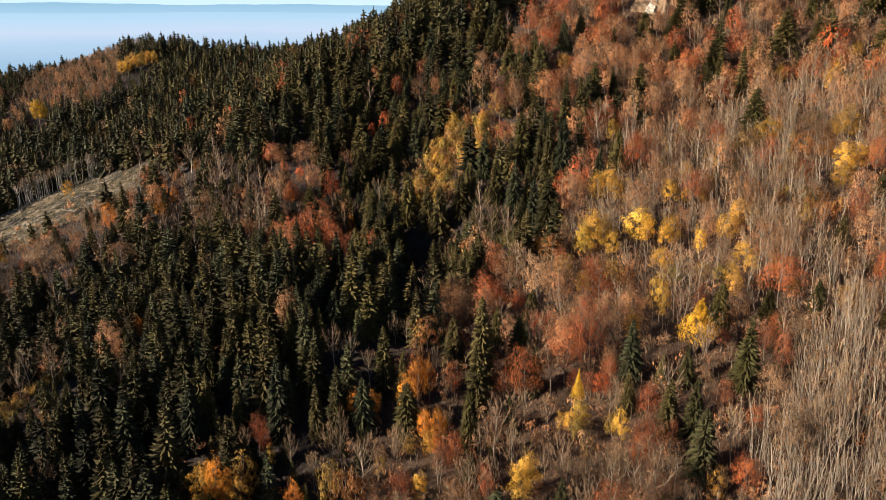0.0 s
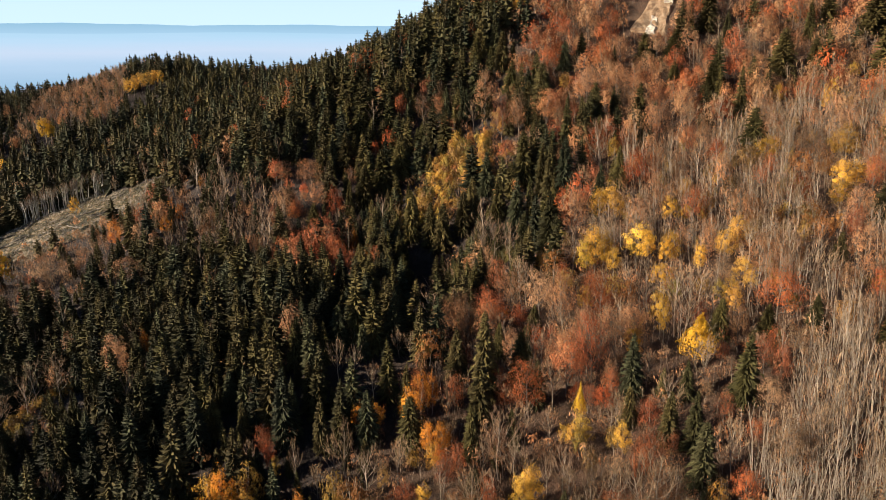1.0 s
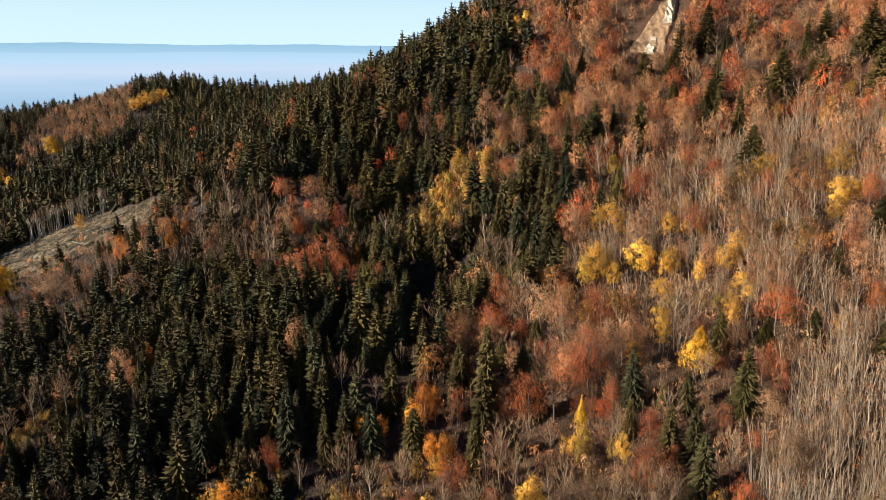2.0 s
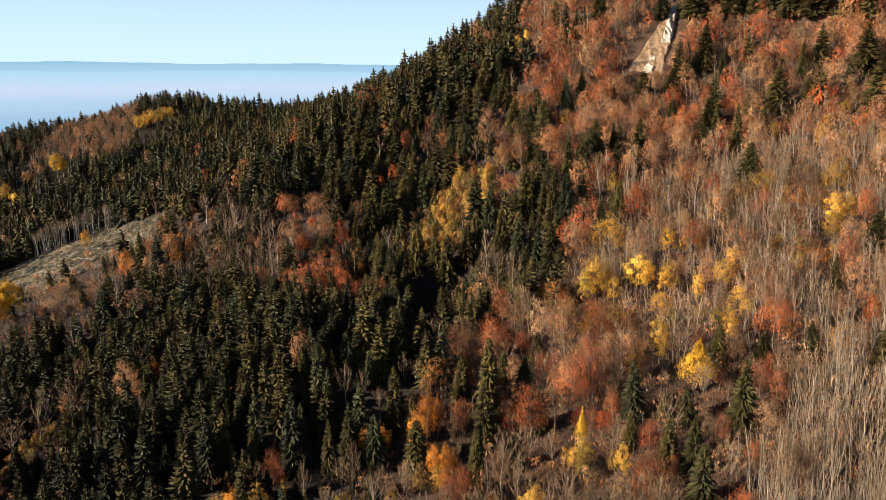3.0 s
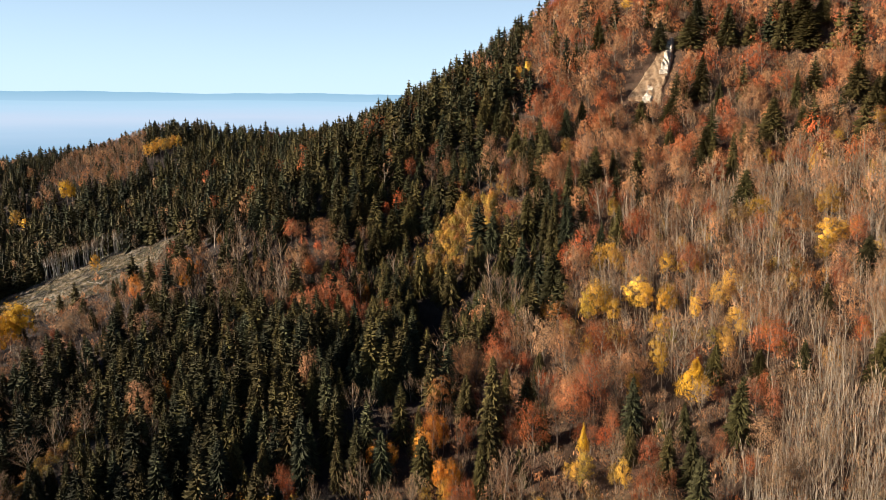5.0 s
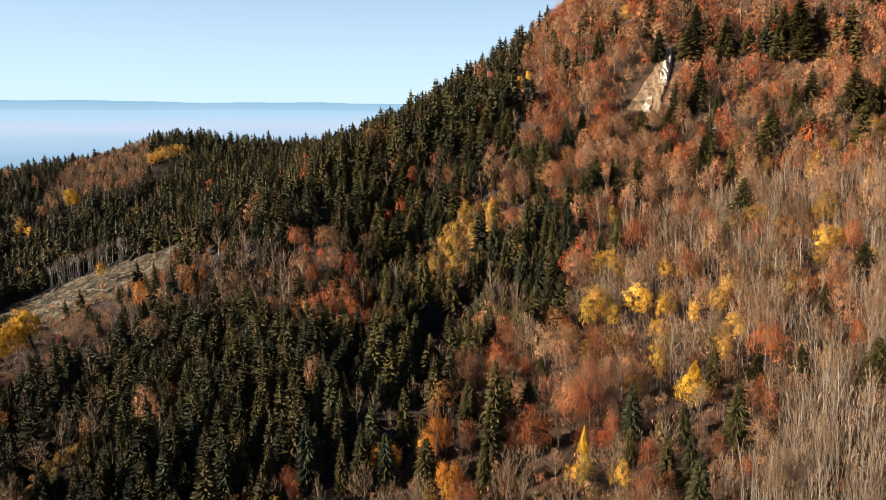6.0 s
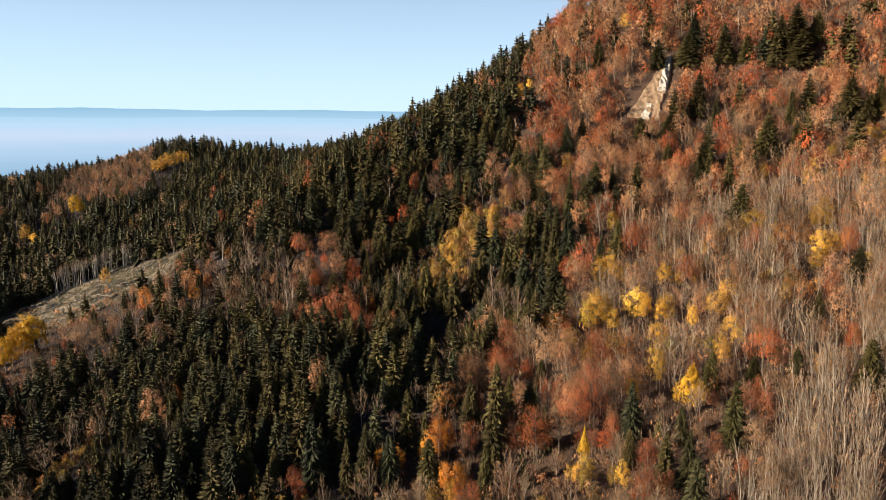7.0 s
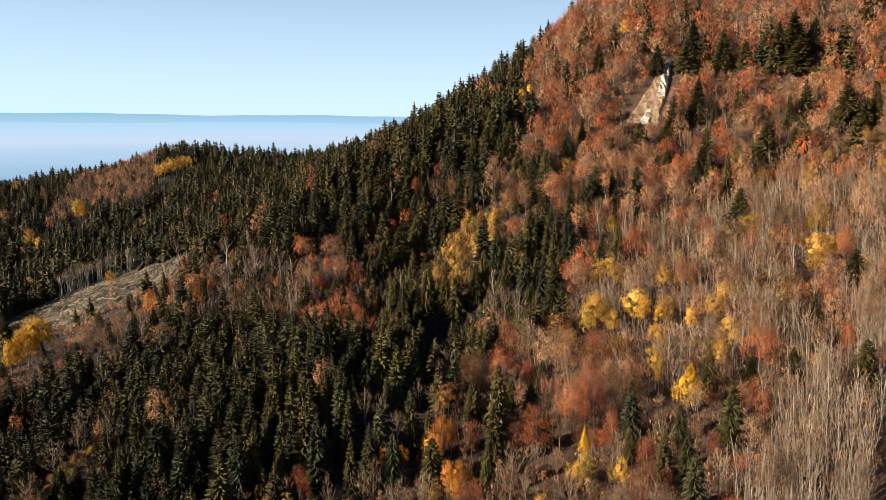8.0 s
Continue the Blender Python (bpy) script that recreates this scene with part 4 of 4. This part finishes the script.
def placed(key, x, y, h, wide=0):
    K = KINDS[key]
    s = h / K["height"]
    w = min(max(wide / 2 / K["radius"], 0.6 * s), 1.9 * s) if wide else s * rng.uniform(0.88, 1.2)
    tip = 0.012 if key in "SL" else 0.035
    lean = Euler((rng.normal(0, tip), rng.normal(-1.2 * tip if x > 0 else 0, tip), 0)).to_matrix().to_4x4()
    return Matrix.Translation((x, y, float(ground_z(x, y)))) @ lean @ Matrix.LocRotScale((0, 0, 0), Euler((0, 0, rng.uniform(0, 6.28))), (w, w, s))


def thing_prototypes(key):
    made = []
    K = KINDS[key]
    for (wv, wf), (cv, cf) in K["near"]:
        made.append((linked_mesh("trunk", wv, wf, K["wood"], smooth=True), linked_mesh("crown", cv, cf, K["crown"])))
    return made


def single_tree(key, protos, n, m):
    """One tree: an Empty at its foot with a trunk and a crown."""
    K = KINDS[key]
    foot = new(K["name"])
    foot.empty_display_size = 0.5
    foot.matrix_world = m
    trunk, crown = protos[n % len(protos)]
    new("trunk", trunk).parent = foot
    new("crown", crown).parent = foot
    return tagged(foot, K["label"], K["category"], K["group"])


def stand_of(key, level, rows):
    """The rest of a kind, too many to count, as one mesh of trunks and one of crowns."""
    K = KINDS[key]
    x, y, h = (np.array(c, float) for c in zip(*[(t[1], t[2], t[3]) for t in rows]))
    z = ground_z(x, y)
    a, s = rng.uniform(0, 6.283, len(x)), h / K["height"]
    w = s * rng.uniform(0.88, 1.15, len(x))
    tint = rng.random(len(x))
    tip = 0.012 if key == "S" else 0.05
    lx, ly = rng.normal(0, tip, len(x)) - 1.8 * tip * (x > 0), rng.normal(0, tip, len(x))
    var = rng.integers(0, len(K[level]), len(x))
    for which, (part_name, mat) in enumerate((("trunks", K["wood"]), ("crowns", K["crown"]))):
        V, F, T, n = [], [], [], 0
        for k in range(len(K[level])):
            i = np.where(var == k)[0]
            pv, pf = K[level][k][which]
            if not len(i) or not len(pf):
                continue
            ca, sa = np.cos(a[i])[:, None], np.sin(a[i])[:, None]
            px = (ca * pv[:, 0] - sa * pv[:, 1]) * w[i][:, None] + x[i][:, None]
            py = (sa * pv[:, 0] + ca * pv[:, 1]) * w[i][:, None] + y[i][:, None]
            pz = pv[:, 2] * s[i][:, None] + z[i][:, None]
            px = px + pv[:, 2] * lx[i][:, None]
            py = py + pv[:, 2] * ly[i][:, None]
            V.append(np.stack([px, py, pz], -1).reshape(-1, 3))
            F.append((pf[None] + (np.arange(len(i)) * len(pv))[:, None, None] + n).reshape(-1, 3))
            T.append(np.repeat(tint[i], len(pv)))
            n += len(i) * len(pv)
        if V:
            ob = new(K["name"] + "_" + part_name, linked_mesh(K["name"] + "_" + part_name, np.concatenate(V), np.concatenate(F), mat, np.concatenate(T)))
            tagged(ob, K["label"].split(" with")[0] + " stand, " + part_name + " of many trees", "forest", kind="stuff")


for key in KINDS:
    rows = [t for t in trees if t[0] == key]
    dist = [(-2000 if t[4] else 0) + math.hypot(t[1], t[2] + 15) + (4000 if t[2] < 105 else 0) for t in rows]
    order = [rows[k] for k in np.argsort(dist)]
    n = KINDS[key]["count"]
    protos = thing_prototypes(key) if n else []
    for k, t in enumerate(order[:n]):
        single_tree(key, protos, int(rng.integers(0, 6)), placed(key, *t[1:]))
    rest = order[n:]
    spans = {"close": [], "mid": [], "far": []}
    for t in rest:
        away = math.hypot(t[1], t[2])
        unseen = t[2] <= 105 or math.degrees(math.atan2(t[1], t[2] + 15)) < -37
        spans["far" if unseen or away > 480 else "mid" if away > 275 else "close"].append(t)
    for level, some in spans.items():
        if some:
            stand_of(key, level, some)


# ---- the rock scar on the upper slope ----
def part(name, verts, faces, mat, parent, label="", smooth=False):
    ob = new(name, linked_mesh(name, verts, faces, mat, smooth=smooth))
    ob.parent = parent
    return tagged(ob, label)


def slab(foot, head, wide_foot, wide_head, bulge, rough, n=(34, 18), seed=0.0):
    """A rough patch of rock or scree that lies on the slope between two places of the plan."""
    (ax, ay), (bx, by) = foot, head
    l = math.hypot(bx - ax, by - ay)
    px, py = (by - ay) / l, -(bx - ax) / l
    verts, faces = [], []
    for i in range(n[0] + 1):
        u = i / n[0]
        w = wide_foot + (wide_head - wide_foot) * u
        w *= 1 + 0.35 * noise.noise((u * 5, seed, 1.0))
        for j in range(n[1] + 1):
            v = 2 * j / n[1] - 1
            x, y = ax + (bx - ax) * u + px * v * w, ay + (by - ay) * u + py * v * w
            lump = 0.5 + 0.5 * noise.fractal((x * 0.16, y * 0.16, seed), 0.8, 2.1, 5)
            ledge = abs(noise.noise((x * 0.3 + 4, y * 0.12, u * 6 + seed)))
            rim = min(1.0, 4.5 * (1 - abs(v)) + 0.05) * min(1.0, 9 * u + 0.1) * min(1.0, 9 * (1 - u) + 0.1)
            off = (bulge * (0.55 + lump * 0.6) + rough * ledge) * rim - 1.2 * (1 - rim)
            z = float(ground_z(x, y))
            verts.append((x - 0.45 * off, y - 0.5 * off, z + 0.75 * off))
    for i in range(n[0]):
        for j in range(n[1]):
            a = i * (n[1] + 1) + j
            b, c, d = a + 1, a + n[1] + 2, a + n[1] + 1
            faces += [(a, b, c), (a, c, d)]
    return verts, faces


scar = new("rock_outcrop")
scar.location = (0, 0, 0)
part("scree", *slab((120, 460), (151, 509), 14, 3.0, 1.0, 1.6, (40, 26), 3.0), M_SCREE, scar, "tan scree and bare soil")
part("cliff", *slab((138, 479), (152, 511), 3.6, 1.8, 1.8, 3.4, (46, 22), 8.0), M_ROCK, scar, "pale limestone face")
part("ledge", *slab((123, 461), (130, 475), 4.0, 2.0, 1.4, 2.2, (20, 14), 5.0), M_ROCK, scar, "pale broken limestone ledge")
tagged(scar, "pale limestone outcrop with tan scree on the wooded slope", "rock")
scree2 = new("bare_soil_patch", linked_mesh("bare_soil_patch", *slab((214, 398), (222, 404), 6, 4, 0.6, 0.5, (14, 10), 2.0), M_SCREE))
tagged(scree2, "small patch of bare tan soil among trees", "soil")


# ---- the felled spur: logs, stumps, brushwood ----
def log_mesh(l, r0, r1, seed):
    s = Shape()
    g = np.random.default_rng(seed)
    pts = [np.array((l * (k / 5 - 0.5), 0.12 * math.sin(k * 1.3 + seed), 0.06 * g.normal())) for k in range(6)]
    s.limb(pts, [r0 + (r1 - r0) * k / 5 for k in range(6)], 8)
    n = len(s.v)
    s.v += [pts[0], pts[-1]]
    for k in range(8):
        s.f.append((n, (k + 1) % 8, k))
        s.f.append((n + 1, 40 + k, 40 + (k + 1) % 8))
    for k in range(4):
        p = pts[1 + k] + np.array((0, 0, r0 * 0.5))
        s.limb([p, p + np.array((g.normal(0, 0.3), g.choice((-0.8, 0.8)), 0.7))], (0.06, 0.02), 3)
    return linked_mesh("fallen_log", *s.arrays(), M_LOG, smooth=True)


def stump_mesh(r, h, seed):
    s = Shape()
    g = np.random.default_rng(seed)
    s.limb([np.array((0, 0, z)) for z in (-0.4, 0.1, 0.45 * h, h)], (r * 1.7, r * 1.25, r * 1.02, r), 9)
    n = len(s.v)
    s.v.append(np.array((0.05, 0, h + 0.05 * g.normal())))
    for k in range(9):
        s.f.append((n, 27 + k, 27 + (k + 1) % 9))
    return linked_mesh("tree_stump", *s.arrays(), M_LOG)


def in_clearing(n, poly):
    got = []
    xs, ys = [p[0] for p in poly], [p[1] for p in poly]
    while len(got) < n:
        x, y = rng.uniform(min(xs), max(xs)), rng.uniform(min(ys), max(ys))
        if bool(inside(np.array([x]), np.array([y]), poly)[0]):
            got.append((x, y))
    return got


logs = [log_mesh(l, r, r * 0.6, k) for k, (l, r) in enumerate(((7, 0.32), (10, 0.38), (5, 0.28), (13, 0.42)))]
for k, (x, y) in enumerate(in_clearing(80, CLEARING)):
    a = rng.normal(0.5, 0.5)
    dx, dy = math.cos(a), math.sin(a)
    rise = float(ground_z(x + 3 * dx, y + 3 * dy) - ground_z(x - 3 * dx, y - 3 * dy)) / 6
    ob = new("fallen_log", logs[k % 4])
    ob.matrix_world = Matrix.Translation((x, y, float(ground_z(x, y)) + 0.2)) @ Euler((0, 0, a)).to_matrix().to_4x4() @ Euler((0, -math.atan(rise), 0)).to_matrix().to_4x4()
    tagged(ob, "weathered grey felled log lying on the cleared spur", "log", "felled logs on the cleared spur")
stumps = [stump_mesh(r, h, k) for k, (r, h) in enumerate(((0.35, 0.7), (0.45, 0.9), (0.28, 0.6)))]
for k, (x, y) in enumerate(in_clearing(60, CLEARING)):
    ob = new("tree_stump", stumps[k % 3])
    ob.matrix_world = pose(x, y, float(ground_z(x, y)), 0, 0, 37 * k)
    tagged(ob, "pale sawn tree stump on the cleared spur", "stump", "stumps on the cleared spur")
brush = Shape()
for x, y in in_clearing(2600, CLEARING) + in_clearing(60, BANK):
    z = float(ground_z(x, y))
    for k in range(7):
        p = np.array((x, y, z)) + rng.normal(0, 0.9, 3) * (1, 1, 0.25)
        d = rng.normal(0, 1, 3) * (1, 1, 0.3)
        d /= np.linalg.norm(d)
        w = np.cross(d, (0.2, 0.3, 1)) * 0.14
        brush.tri(p - w, p + w, p + d * rng.uniform(0.8, 2.6) + (0, 0, 0.25))
tagged(new("brushwood", linked_mesh("brushwood", *brush.arrays(), M_LOG)), "scattered brushwood and felling waste on the spur", "brushwood", kind="stuff")
tuft = Shape()
for x, y in in_clearing(3500, CLEARING) + in_clearing(260, BANK):
    z = float(ground_z(x, y))
    s = rng.uniform(0.5, 1.3)
    for k in range(6):
        a = rng.uniform(0, 6.28)
        d = np.array((math.cos(a), math.sin(a), 0))
        w = np.array((-d[1], d[0], 0)) * 0.12 * s
        p = np.array((x, y, z - 0.1)) + d * 0.15 * s
        tuft.tri(p - w, p + w, p + d * 0.7 * s + (0, 0, 0.8 * s))
tagged(new("grass_tufts", linked_mesh("grass_tufts", *tuft.arrays(), M_GRASS)), "dry yellowish grass tufts on the cleared spur", "grass", kind="stuff")
